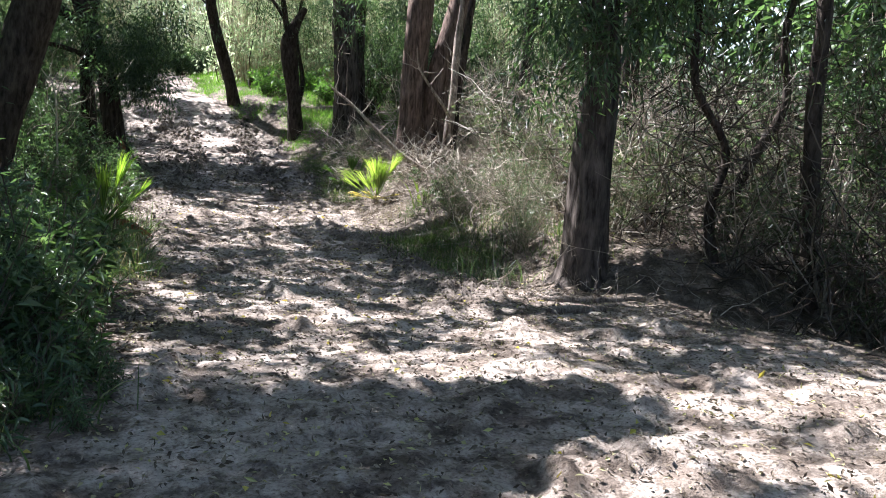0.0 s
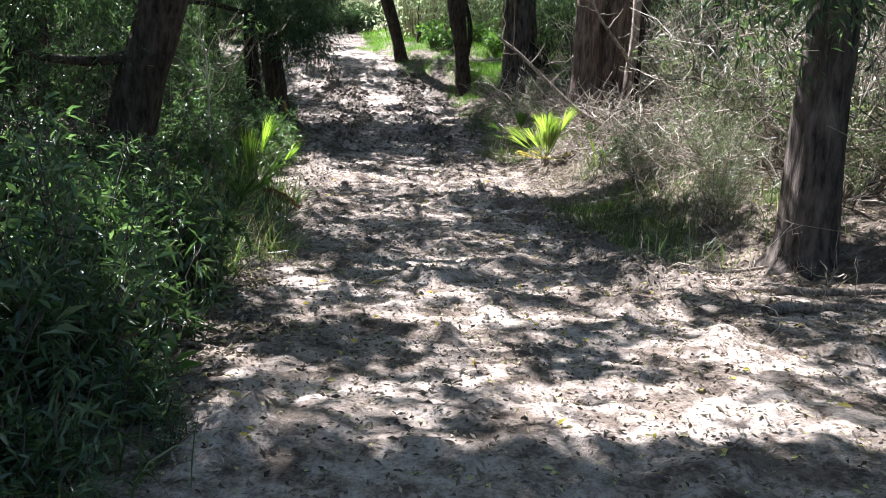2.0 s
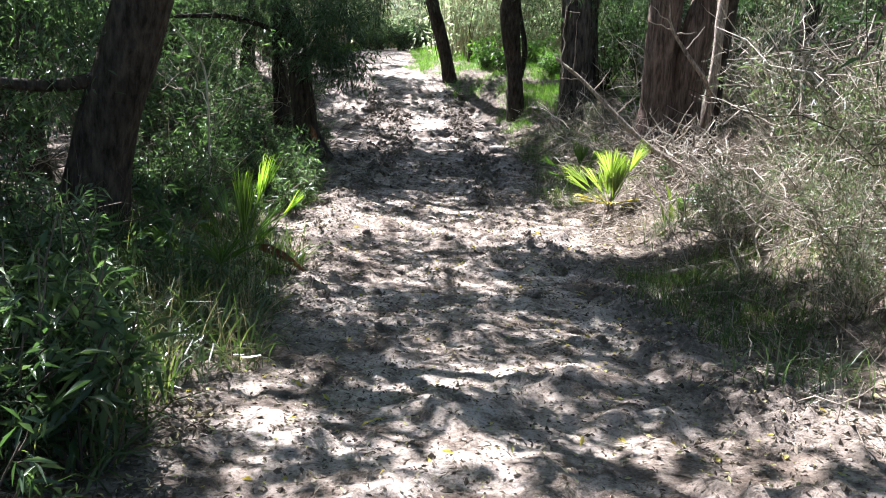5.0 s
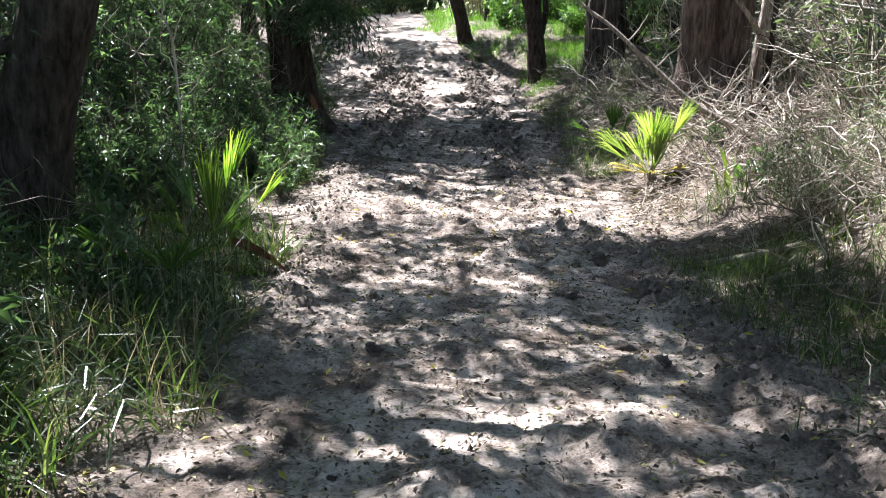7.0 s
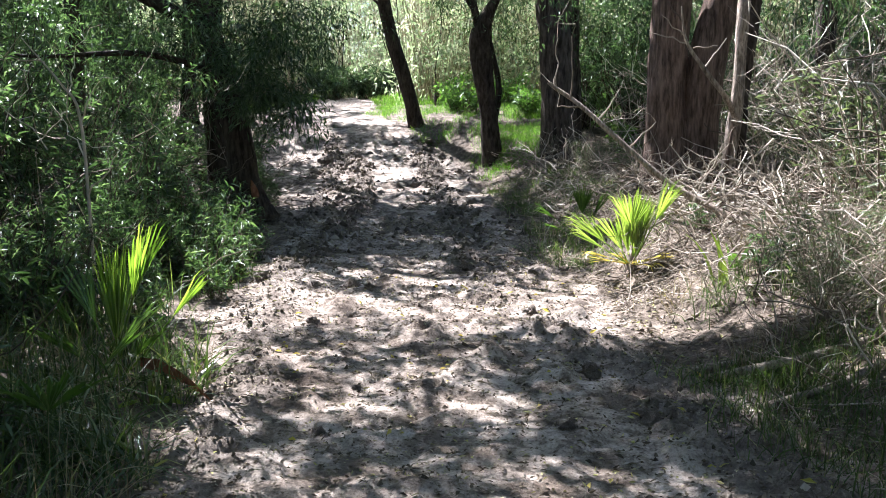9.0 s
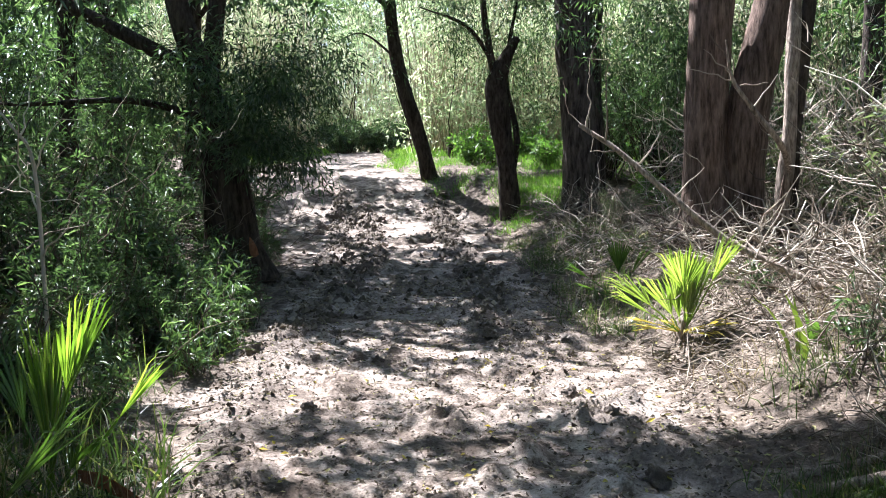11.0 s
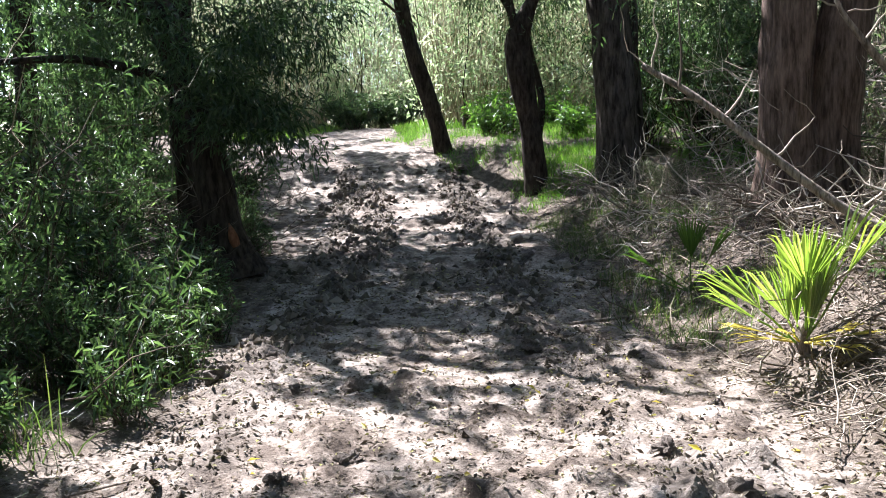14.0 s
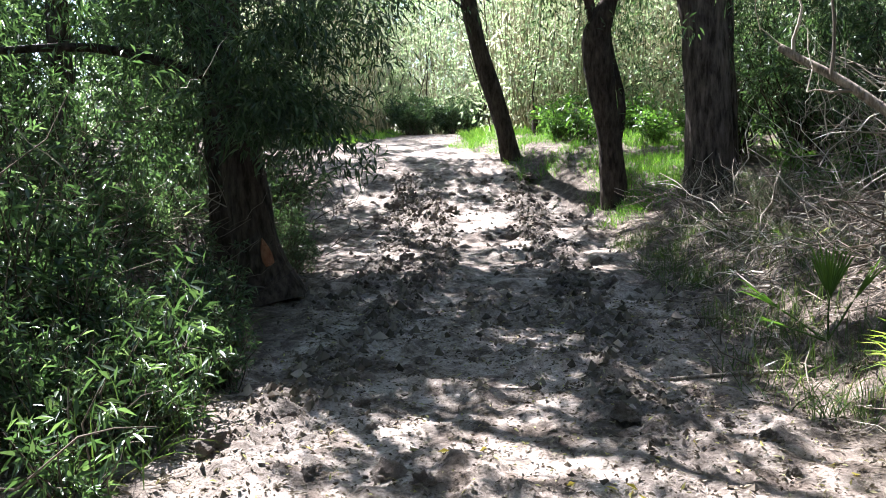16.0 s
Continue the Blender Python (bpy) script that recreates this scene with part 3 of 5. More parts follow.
def build_tree(i):
    name, label, (x, y), stems, limbs, bark, group = TREES[i]
    ob = root(name, (x, y, float(base_z(x, y))), label, "tree", group)
    for s, line in enumerate(stems):
        part("trunk", trunk_mesh(Soup(), line, 18, 8, 0.10, 0.28, i * 7.3 + s), bark, ob)
    for s, line in enumerate(limbs):
        part("limb", trunk_mesh(Soup(), line, 8, 5, 0.10, 0.0, i + s * 3.1), bark, ob)
    mine = tufts[owner == i]
    crown = Soup()
    if len(mine):
        crown_clump(crown, mine, 0.26, 38, 0.19, 0.077)
    for line in limbs:
        q = spline(line, 6)[3:, :3]
        crown_clump(crown, q + rng.normal(size=q.shape) * 0.15, 0.35, 26, 0.10, 0.022)
    # added tufts out of view, set towards the sun to shade these two trunks
    if name in ("stout_tree", "track_side_tree"):
        q = spline(stems[0], 8)[8:34, :3]
        q = np.repeat(q, 3, axis=0)
        d = rng.uniform(3.2, 6.5, (len(q), 1)) + np.maximum(0, 3.0 - q[:, 2:])
        crown_clump(crown, q + np.array(SUN)[None] * d + rng.normal(size=q.shape) * 0.4, 0.28, 44, 0.16, 0.05)
    for cx, cy, cz, r, k in LOW.get(name, ()):
        c = np.array((cx, cy, cz)) + rng.normal(size=(k, 3)) * r * (0.5, 0.5, 0.5)
        crown_clump(crown, c, 0.28, 40, 0.11, 0.022, 0.6)
    part("crown", crown, WILLOW, ob)
    return ob


# low boughs full of leaves: centre, spread, number of tufts
LOW = {
    "track_side_tree": [(-2.0, 17.4, 1.5, 0.3, 22), (-1.8, 17.7, 2.1, 0.45, 44), (-2.2, 17.5, 1.75, 0.5, 26), (-3.4, 18.8, 1.4, 0.9, 44), (-1.7, 17.8, 1.25, 0.45, 40), (-2.6, 17.4, 2.4, 0.6, 30), (-3.9, 18.8, 2.8, 1.2, 50), (-1.75, 18.7, 2.4, 0.8, 56), (-4.9, 17.4, 2.2, 1.2, 40)],
    "stout_tree": [(-3.4, 11.2, 1.9, 0.9, 60), (-2.0, 11.6, 3.0, 0.8, 40), (-3.6, 10.5, 2.8, 1.0, 60)],
    "bank_tree": [(2.75, 7.8, 2.1, 0.55, 34), (3.5, 7.7, 2.5, 0.5, 26), (2.6, 8.0, 2.7, 0.6, 34)],
    "broken_tree": [(2.2, 25.2, 4.6, 1.0, 50), (0.8, 24.3, 3.9, 0.9, 40), (1.6, 24.6, 4.8, 1.0, 50), (2.2, 25.4, 3.6, 1.0, 50)],
    "leaning_tree": [(-1.8, 26.4, 4.6, 0.9, 40), (0.2, 26.4, 5.2, 1.0, 50), (-0.4, 27.2, 6.0, 1.2, 50)],
    "straight_tree": [(3.6, 23.6, 3.6, 1.1, 90), (4.4, 23.2, 2.8, 1.2, 90), (2.6, 23.4, 5.0, 1.2, 60), (5.4, 23.4, 4.2, 1.4, 90), (4.2, 23.0, 4.8, 1.2, 70)],
    "great_tree": [(2.6, 19.5, 3.6, 1.0, 40), (5.2, 18.2, 3.2, 1.2, 50)],
}


for i in range(len(TREES)):
    build_tree(i)

# ---- torn wood at the foot of the track-side tree ----
track_tree = bpy.data.objects["track_side_tree"]
part("torn_wood", trunk_mesh(Soup(), [(-2.19, 17.93, 0.05, 0.05), (-2.2, 17.9, 0.14, 0.05), (-2.22, 17.91, 0.22, 0.03), (-2.24, 17.93, 0.28, 0.005)], 7, 3, 0.3), RAWWOOD, track_tree, "torn orange heartwood")

# ---- dead split trunk and dead boughs beside the great tree ----


def dead_trunk():
    ob = root("dead_tree", (3.83, 16.5, gz(3.83, 16.5)), "dead split trunk with peeling pale bark", "dead tree")
    part("trunk", trunk_mesh(Soup(), [(3.80, 16.5, -0.1, 0.13), (3.81, 16.5, 0.6, 0.085), (3.86, 16.5, 1.5, 0.07), (3.89, 16.5, 2.6, 0.06), (3.95, 16.5, 4.0, 0.03)], 10, 8, 0.25, 0.2, 3), DEADWOOD, ob)
    part("side_stem", trunk_mesh(Soup(), [(3.95, 16.7, 0.0, 0.10), (3.97, 16.7, 1.2, 0.085), (4.05, 16.7, 2.2, 0.085), (4.2, 16.7, 3.6, 0.05)], 10, 7, 0.22, 0.2, 8), BARK_DARK, ob, "dark side stem")
    part("bark_strip", trunk_mesh(Soup(), [(3.74, 16.42, 0.1, 0.03), (3.75, 16.42, 0.6, 0.03), (3.79, 16.42, 1.0, 0.01)], 5, 5, 0.3), BARK_RED, ob, "peeling brown bark strip")
    part("bough", trunk_mesh(Soup(), [(3.83, 16.4, 1.05, 0.035), (3.57, 16.0, 1.32, 0.032), (3.3, 16.0, 1.65, 0.028), (3.07, 16.0, 1.98, 0.018), (3.0, 16.0, 2.35, 0.006)], 7, 5, 0.12), DEADWOOD, ob)
    tw = Soup()
    a = np.array([(3.1, 16, 1.95), (3.1, 16, 1.95), (3.3, 16, 1.7), (3.05, 16, 2.1), (3.15, 16, 1.9)])
    twigs(tw, a, a + np.array([(-0.45, 0, 0.12), (-0.35, -0.1, 0.3), (0.2, -0.1, 0.3), (-0.2, 0.1, 0.35), (0.25, -0.1, 0.02)]), 0.01, 0.003, 0.03, 5, 5)
    part("twig_spray", tw, TWIG, ob)


dead_trunk()


def fallen_bough():
    ob = root("fallen_bough", (3.0, 14.35, gz(3.0, 14.35)), "long bare fallen bough propped on the brush heap", "branch")
    part("bough", trunk_mesh(Soup(), [(3.25, 14.2, 0.12, 0.035), (2.80, 14.5, 0.36, 0.034), (2.52, 14.67, 0.54, 0.032), (2.1, 14.93, 0.93, 0.028), (1.75, 15.16, 1.27, 0.025), (1.50, 15.32, 1.46, 0.022), (1.44, 15.36, 1.51, 0.020)], 9, 6, 0.10), DEADWOOD, ob)
    tw = Soup()
    a = np.array([(1.55, 15.3, 1.43), (1.5, 15.32, 1.46), (1.9, 15.05, 1.12), (1.65, 15.2, 1.35), (2.2, 14.9, 0.85), (1.75, 15.15, 1.26)])
    b = a + np.array([(-0.2, 0.1, 0.18), (0.02, 0, 0.5), (0.25, 0.1, 0.3), (0.05, 0.1, 0.75), (0.3, 0.1, 0.25), (-0.25, -0.05, 0.0)])
    twigs(tw, a, b, 0.011, 0.003, 0.03, 6, 5)
    twigs(tw, b, b + rng.normal(size=(6, 3)) * 0.14 + (0, 0, 0.08), 0.004, 0.002, 0.1, 3, 3)
    part("twig_spray", tw, TWIG, ob)


fallen_bough()

# ---- palms ----


def fan_leaf(parent, foot, azimuth, lean, stalk, reach, spread, fingers, material, label="", split=0.46):
    """One fan palm leaf: a stalk and a pleated fan of long fingers."""
    ca, sa = math.cos(azimuth), math.sin(azimuth)
    out = np.array((ca * math.sin(lean), sa * math.sin(lean), math.cos(lean)))
    side = np.array((-sa, ca, 0.0))
    top = np.asarray(foot) + out * stalk
    s, st = Soup(), Soup()
    twigs(st, [foot], [top], 0.008, 0.006, 0.01, 4, 5)
    for i in range(fingers):
        a = (i / (fingers - 1) - 0.5) * spread + rng.normal() * spread / fingers * 0.22
        d = out * math.cos(a) + side * math.sin(a)
        ln = reach * (0.72 + 0.28 * math.cos(a)) * rng.uniform(0.85, 1.1)
        w = side * math.cos(a) - out * math.sin(a)
        n = unit(np.cross(d, w))
        hw = max(reach * split * spread / fingers * 0.62, 0.009)
        lift = n * ln * rng.normal() * 0.05
        mid, far = top + d * ln * split + lift * 0.4, top + d * ln * 0.78 + lift - np.array((0, 0, ln * 0.02))
        tip = top + d * ln + lift - np.array((0, 0, ln * rng.uniform(0.05, 0.24)))
        v = [top, mid + w * hw, mid - n * hw * 0.8, mid - w * hw, far + w * hw * 0.55, far - n * hw * 0.4, far - w * hw * 0.55, tip]
        s.add(v, [[0, 1, 2], [0, 2, 3], [1, 4, 5], [1, 5, 2], [2, 5, 6], [2, 6, 3], [4, 7, 5], [5, 7, 6]])
    leaf = part("leaf", s, material, parent, label, False)
    stem = new("stalk", st.mesh("stalk", material))
    stem.parent = leaf
    stem.matrix_parent_inverse = (parent.matrix_basis @ leaf.matrix_parent_inverse).inverted()


def fan_palm():
    x, y = 2.08, 14.15
    z = gz(x, y)
    ob = root("fan_palm", (x, y, z), "young fan palm with bright yellow-green leaves beside the brush heap", "palm")
    for az, lean, st, re, sp, fi in ((3.5, 0.85, 0.40, 0.50, 1.2, 16), (4.3, 0.42, 0.42, 0.46, 1.1, 16), (3.1, 1.0, 0.30, 0.45, 0.9, 12), (5.0, 0.10, 0.18, 0.62, 0.42, 12), (4.5, 0.14, 0.16, 0.58, 0.45, 12), (1.7, 0.14, 0.20, 0.60, 0.5, 12),
                                     (5.5, 0.50, 0.52, 0.46, 0.75, 13), (0.25, 0.45, 0.55, 0.45, 0.6, 11), (5.9, 0.28, 0.2, 0.55, 0.45, 11), (3.9, 0.3, 0.15, 0.5, 0.5, 11), (4.8, 0.24, 0.12, 0.52, 0.6, 12), (5.3, 0.2, 0.14, 0.56, 0.55, 12), (3.7, 0.6, 0.22, 0.5, 0.9, 13), (0.6, 0.3, 0.2, 0.5, 0.5, 10)):
        fan_leaf(ob, (x + rng.normal() * 0.03, y + rng.normal() * 0.03, z), az, lean, st, re, sp, fi, PALM)
    for az, lean in ((3.4, 1.35), (4.6, 1.3), (5.5, 1.25), (0.1, 1.3), (4.1, 1.15), (5.0, 1.4), (2.8, 1.3)):
        fan_leaf(ob, (x, y, z + 0.03), az, lean, 0.2, 0.28, 0.5, 6, YELLOW, "yellowed withered leaf")
    s = Soup()
    trunk_mesh(s, [(x, y, z - 0.05, 0.06), (x, y, z + 0.05, 0.055), (x, y, z + 0.16, 0.03)], 8, 3, 0.3)
    part("stem", s, DEADWOOD, ob)


fan_palm()


def shade_palm():
    x, y = 1.95, 16.0
    z = gz(x, y)
    ob = root("fan_palm", (x, y, z), "small fan palm in shade, leaves coloured darker", "palm")
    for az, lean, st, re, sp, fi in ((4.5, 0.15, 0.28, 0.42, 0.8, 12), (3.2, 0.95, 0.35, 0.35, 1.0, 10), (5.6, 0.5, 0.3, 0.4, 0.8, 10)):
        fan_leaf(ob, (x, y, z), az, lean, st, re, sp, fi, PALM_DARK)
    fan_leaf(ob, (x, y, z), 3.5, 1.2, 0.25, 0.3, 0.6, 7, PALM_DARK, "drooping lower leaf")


shade_palm()


def strap_palm(x, y, high, k, label, material, spread=0.5):
    z = gz(x, y)
    ob = root("palm_seedling", (x, y, z), label, "palm")
    for i in range(k):
        az, lean = rng.uniform(0, 6.28), abs(rng.normal()) * spread + 0.08
        way = np.array([(math.cos(az) * math.sin(lean), math.sin(az) * math.sin(lean), math.cos(lean))])
        s = Soup()
        blades(s, [(x + rng.normal() * 0.04, y + rng.normal() * 0.04, z)], way, high * rng.uniform(0.6, 1.1), 0.055 * rng.uniform(0.6, 1.2), rng.uniform(0.1, 0.38), 4)
        part("leaf", s, material, ob, "", False)
    return ob



def edge_palm():
    x, y = -1.68, 11.2
    z = gz(x, y)
    ob = root("fan_palm", (x, y, z), "upright young fan palm lit bright green at the track edge", "palm")
    for az, lean, st, re, sp, fi in ((4.9, 0.08, 0.30, 0.62, 0.30, 10), (5.3, 0.16, 0.30, 0.58, 0.26, 9), (4.4, 0.14, 0.28, 0.55, 0.28, 9), (5.6, 0.46, 0.66, 0.50, 0.55, 11), (5.9, 0.36, 0.60, 0.55, 0.4, 10), (6.1, 0.7, 0.55, 0.42, 0.4, 8), (1.4, 0.2, 0.3, 0.6, 0.3, 9)):
        fan_leaf(ob, (x + rng.normal() * 0.02, y + rng.normal() * 0.02, z), az, lean, st, re, sp, fi, FRESH_PALM)
    # lower leaves take the dark green to look shaded
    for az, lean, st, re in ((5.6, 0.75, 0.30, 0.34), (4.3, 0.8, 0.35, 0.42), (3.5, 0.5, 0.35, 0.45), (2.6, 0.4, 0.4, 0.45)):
        fan_leaf(ob, (x, y, z), az, lean, st, re, 0.7, 9, PALM_DARK, "lower leaf coloured dark for shade")


edge_palm()


def drooping_palm(x, y):
    z = gz(x, y)
    ob = root("fan_palm", (x, y, z), "low dark fan palm with drooping split leaves", "palm")
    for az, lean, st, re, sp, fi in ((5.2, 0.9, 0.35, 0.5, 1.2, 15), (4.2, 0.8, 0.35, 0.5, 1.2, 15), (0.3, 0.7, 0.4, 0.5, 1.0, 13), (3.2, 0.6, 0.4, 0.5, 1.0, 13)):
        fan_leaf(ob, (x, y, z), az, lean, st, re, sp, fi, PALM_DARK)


drooping_palm(-1.65, 10.2)


def dead_palm_leaf(x, y):
    ob = root("dead_palm_leaf", (x, y, gz(x, y)), "withered orange-brown palm leaf on the litter", "leaf")
    s = Soup()
    blades(s, [(x - 0.22, y + 0.1, gz(x, y) + 0.22)] * 3, [(0.8, -0.3, -0.1), (0.8, -0.15, -0.2), (0.8, -0.4, 0.0)], 0.55, 0.07, 0.25, 4)
    part("blade", s, RAWWOOD, ob, "", False)


dead_palm_leaf(-1.28, 11.0)


def broadleaf_weed(x, y, k, size):
    z = gz(x, y)
    ob = root("broadleaf_weed", (x, y, z), "low weed with broad glossy green leaves", "weed", "broadleaf weeds")
    for i in range(k):
        az = 6.283 * i / k + rng.normal() * 0.3
        s = Soup()
        leaves(s, [(x, y, z + 0.02 + 0.03 * i)], [(math.cos(az), math.sin(az), 0.55)], size, size * 0.42, 0.12, 0.25)
        part("leaf", s, BRIGHT, ob, "", False)


for x, y, k, size in ((-0.95, 5.35, 6, 0.17), (-1.1, 5.15, 5, 0.2), (2.5, 3.45, 6, 0.09), (2.7, 3.6, 5, 0.10), (-1.6, 4.3, 6, 0.18)):
    broadleaf_weed(x, y, k, size)

strap_palm(-1.42, 11.0, 0.42, 6, "low palm seedling with drooping pale leaves", PALM, 0.7)
strap_palm(2.51, 12.93, 0.55, 3, "single upright broad blade in dry litter", PALM, 0.12)
strap_palm(2.67, 13.05, 0.38, 4, "small palm seedling with a yellow leaf", PALM_DARK, 0.3)

# ---- wooden post ----
ob = root("wooden_post", (0.42, 30.0, gz(0.42, 30.0)), "short weathered wooden post in bright grass", "post")
part("post", trunk_mesh(Soup(), [(0.42, 30, 0.7, 0.085), (0.42, 30, 1.2, 0.08), (0.43, 30, 1.62, 0.078)], 8, 4, 0.06), BARK_DARK, ob)

# ---- shrubs ----


def shrub_model(name, label, high, wide, stems, count, leaf, material, wood=TWIG_DARK, group="undergrowth shrubs", lean=0.35):
    """A shrub: crooked stems from one foot, leaves set along them and their side shoots."""
    ob = root(name, (0, 0, 0), label, "shrub", group)
    a = np.zeros((stems, 3)) + rng.normal(size=(stems, 3)) * (0.08, 0.08, 0) * wide
    az = rng.uniform(0, 6.283, stems)
    r = wide * np.sqrt(rng.random(stems))
    b = np.stack([np.cos(az) * r, np.sin(az) * r, high * rng.uniform(0.45, 1.0, stems) * (1 - 0.25 * r / wide)], 1)
    wd = Soup()
    twigs(wd, a - (0, 0, 0.08), b, 0.008 * high ** 0.5, 0.003, 0.05, 4, 4)
    k = stems * 4
    i = rng.integers(0, stems, k)
    q = rng.uniform(0.3, 0.95, (k, 1))
    c = a[i] + (b[i] - a[i]) * q
    e = c + unit(rng.normal(size=(k, 3)) + (0, 0, 0.35)) * wide * rng.uniform(0.15, 0.42, (k, 1))
    twigs(wd, c, e, 0.004, 0.0015, 0.06, 2, 3)
    part("branchwork", wd, wood, ob)
    i = rng.integers(0, k, count)
    q = rng.random((count, 1)) ** 0.7
    p = c[i] + (e[i] - c[i]) * q + rng.normal(size=(count, 3)) * 0.03
    p[:, 2] = np.maximum(p[:, 2], 0.03)
    way = unit(e[i] - c[i]) * 0.6 + rng.normal(size=(count, 3)) * 0.6 + (0, 0, 0.1)
    lv = Soup()
    leaves(lv, p, way, leaf[0] * rng.uniform(0.6, 1.3, count), leaf[1] * rng.uniform(0.7, 1.2, count), 0.2, 0.2)
    part("foliage", lv, material, ob)
    return ob


def scatter(model, places):
    """The model at the first place, copies of it at the others. Places: x, y, size, turn."""
    spots_at = [pose(x, y, gz(x, y) - 0.02, 0, 0, turn) @ Matrix.Scale(size, 4) for x, y, size, turn in places]
    for m in spots_at[1:]:
        copy_thing(model, m)
    model.matrix_basis = spots_at[0]


def places(n, x0, x1, y0, y1, s0, s1, keep=0.15):
    out = []
    while len(out) < n:
        x, y = rng.uniform(x0, x1), rng.uniform(y0, y1)
        if float(on_track(x, y)) < keep:
            out.append((x, y, rng.uniform(s0, s1), rng.uniform(0, 360)))
    return out


leafy = shrub_model("willow_shrub", "dense green willow shrub with narrow leaves at the track edge", 1.0, 0.55, 26, 1700, (0.085, 0.017), WILLOW)
scatter(leafy, [(-1.35, 5.0, 0.95, 10), (-1.75, 5.9, 1.15, 80), (-1.5, 6.9, 0.95, 150), (-2.0, 4.4, 1.1, 200), (-2.4, 6.6, 1.25, 30), (-2.5, 15.2, 1.0, 60), (-2.15, 15.9, 0.85, 210), (-2.9, 14.4, 1.1, 330), (-1.95, 8.4, 0.9, 77),
                (-2.5, 9.2, 1.1, 140), (-2.7, 12.4, 0.9, 20), (-3.2, 16.4, 1.1, 250), (-2.7, 13.9, 0.8, 300), (-2.3, 16.8, 0.7, 120), (-2.1, 14.9, 0.75, 45), (-2.05, 16.2, 0.7, 95), (-2.6, 17.3, 0.8, 15), (-1.75, 15.5, 0.55, 165), (-2.3, 14.3, 0.8, 222), (-3.2, 15.2, 1.2, 111), (-2.4, 19.6, 0.7, 33), (-2.1, 14.35, 0.65, 140), (-1.5, 4.6, 0.75, 260), (-2.9, 21.0, 0.8, 66), (-3.6, 22.6, 1.0, 190)] + places(16, -6.5, -2.6, 4, 22, 1.0, 1.6) + places(8, -7, -3.3, 19, 27, 0.9, 1.6))
herb = shrub_model("leafy_herb", "soft green leafy herb with upright narrow-leaved shoots", 0.62, 0.24, 12, 300, (0.10, 0.019), HERB, TWIG_DARK, "leafy herbs")
scatter(herb, [(-1.15, 5.2, 1.1, 0), (-1.05, 6.0, 0.9, 50), (-1.3, 4.3, 1.2, 90), (-1.4, 7.6, 1.0, 140), (-1.85, 14.9, 1.2, 30), (-2.0, 15.4, 1.3, 80), (-1.9, 12.2, 0.9, 200), (2.9, 14.6, 0.7, 20), (2.75, 12.6, 0.8, 110), (-1.8, 9.6, 1.1, 10), (-2.1, 10.2, 1.2, 300)]
        + [(-0.95, 4.4, 0.5, 12), (-0.8, 4.05, 0.4, 100), (-1.1, 3.9, 0.7, 170), (-0.75, 4.6, 0.35, 250), (-1.25, 4.1, 0.8, 33), (-0.9, 5.0, 0.45, 88), (-1.0, 4.25, 0.7, 5), (-1.2, 4.55, 0.9, 61), (-1.45, 4.25, 0.9, 140), (-1.05, 4.75, 0.75, 215), (-0.85, 4.85, 0.5, 301), (-1.4, 3.85, 0.8, 20), (-1.9, 14.4, 1.0, 44), (-1.7, 14.65, 0.9, 75), (-2.05, 14.1, 0.9, 160)] + places(16, -3.5, -1.3, 4, 17, 0.7, 1.3, 0.02))
whorl = shrub_model("tall_herb", "tall leafy herb with long lance leaves on upright stems", 0.95, 0.22, 9, 330, (0.13, 0.026), HERB, TWIG_DARK, "tall herbs")
scatter(whorl, [(-1.2, 6.95, 1.15, 0), (-1.5, 7.3, 1.2, 40), (-1.9, 6.7, 1.25, 90), (-1.7, 8.1, 1.1, 130), (-2.1, 7.6, 1.2, 180), (-1.35, 4.7, 0.95, 220), (-1.6, 5.2, 1.1, 270), (-1.15, 5.6, 0.9, 310), (-1.45, 6.2, 1.1, 15), (-1.2, 5.0, 0.8, 60), (-1.9, 4.3, 1.0, 75),
                (-2.0, 14.8, 0.8, 25), (-2.2, 15.5, 0.9, 200), (-2.7, 11.9, 1.0, 100), (-2.3, 12.2, 0.9, 150), (-2.2, 9.0, 1.1, 5), (-2.5, 8.2, 1.3, 70), (-2.1, 13.0, 0.8, 290)])
lush = shrub_model("lush_herb", "lush bright green herb in the grass beyond the trees", 0.5, 0.3, 12, 420, (0.09, 0.024), BRIGHT, TWIG_DARK, "lush herbs")
scatter(lush, places(40, 0.8, 9, 26.5, 31, 1.2, 2.0, 0.02) + places(14, 3.2, 8, 21.5, 26, 1.0, 1.8, 0.02))
tall = shrub_model("tall_shrub", "tall dark willow thicket shrub", 3.2, 1.3, 46, 3800, (0.13, 0.028), WILLOW)
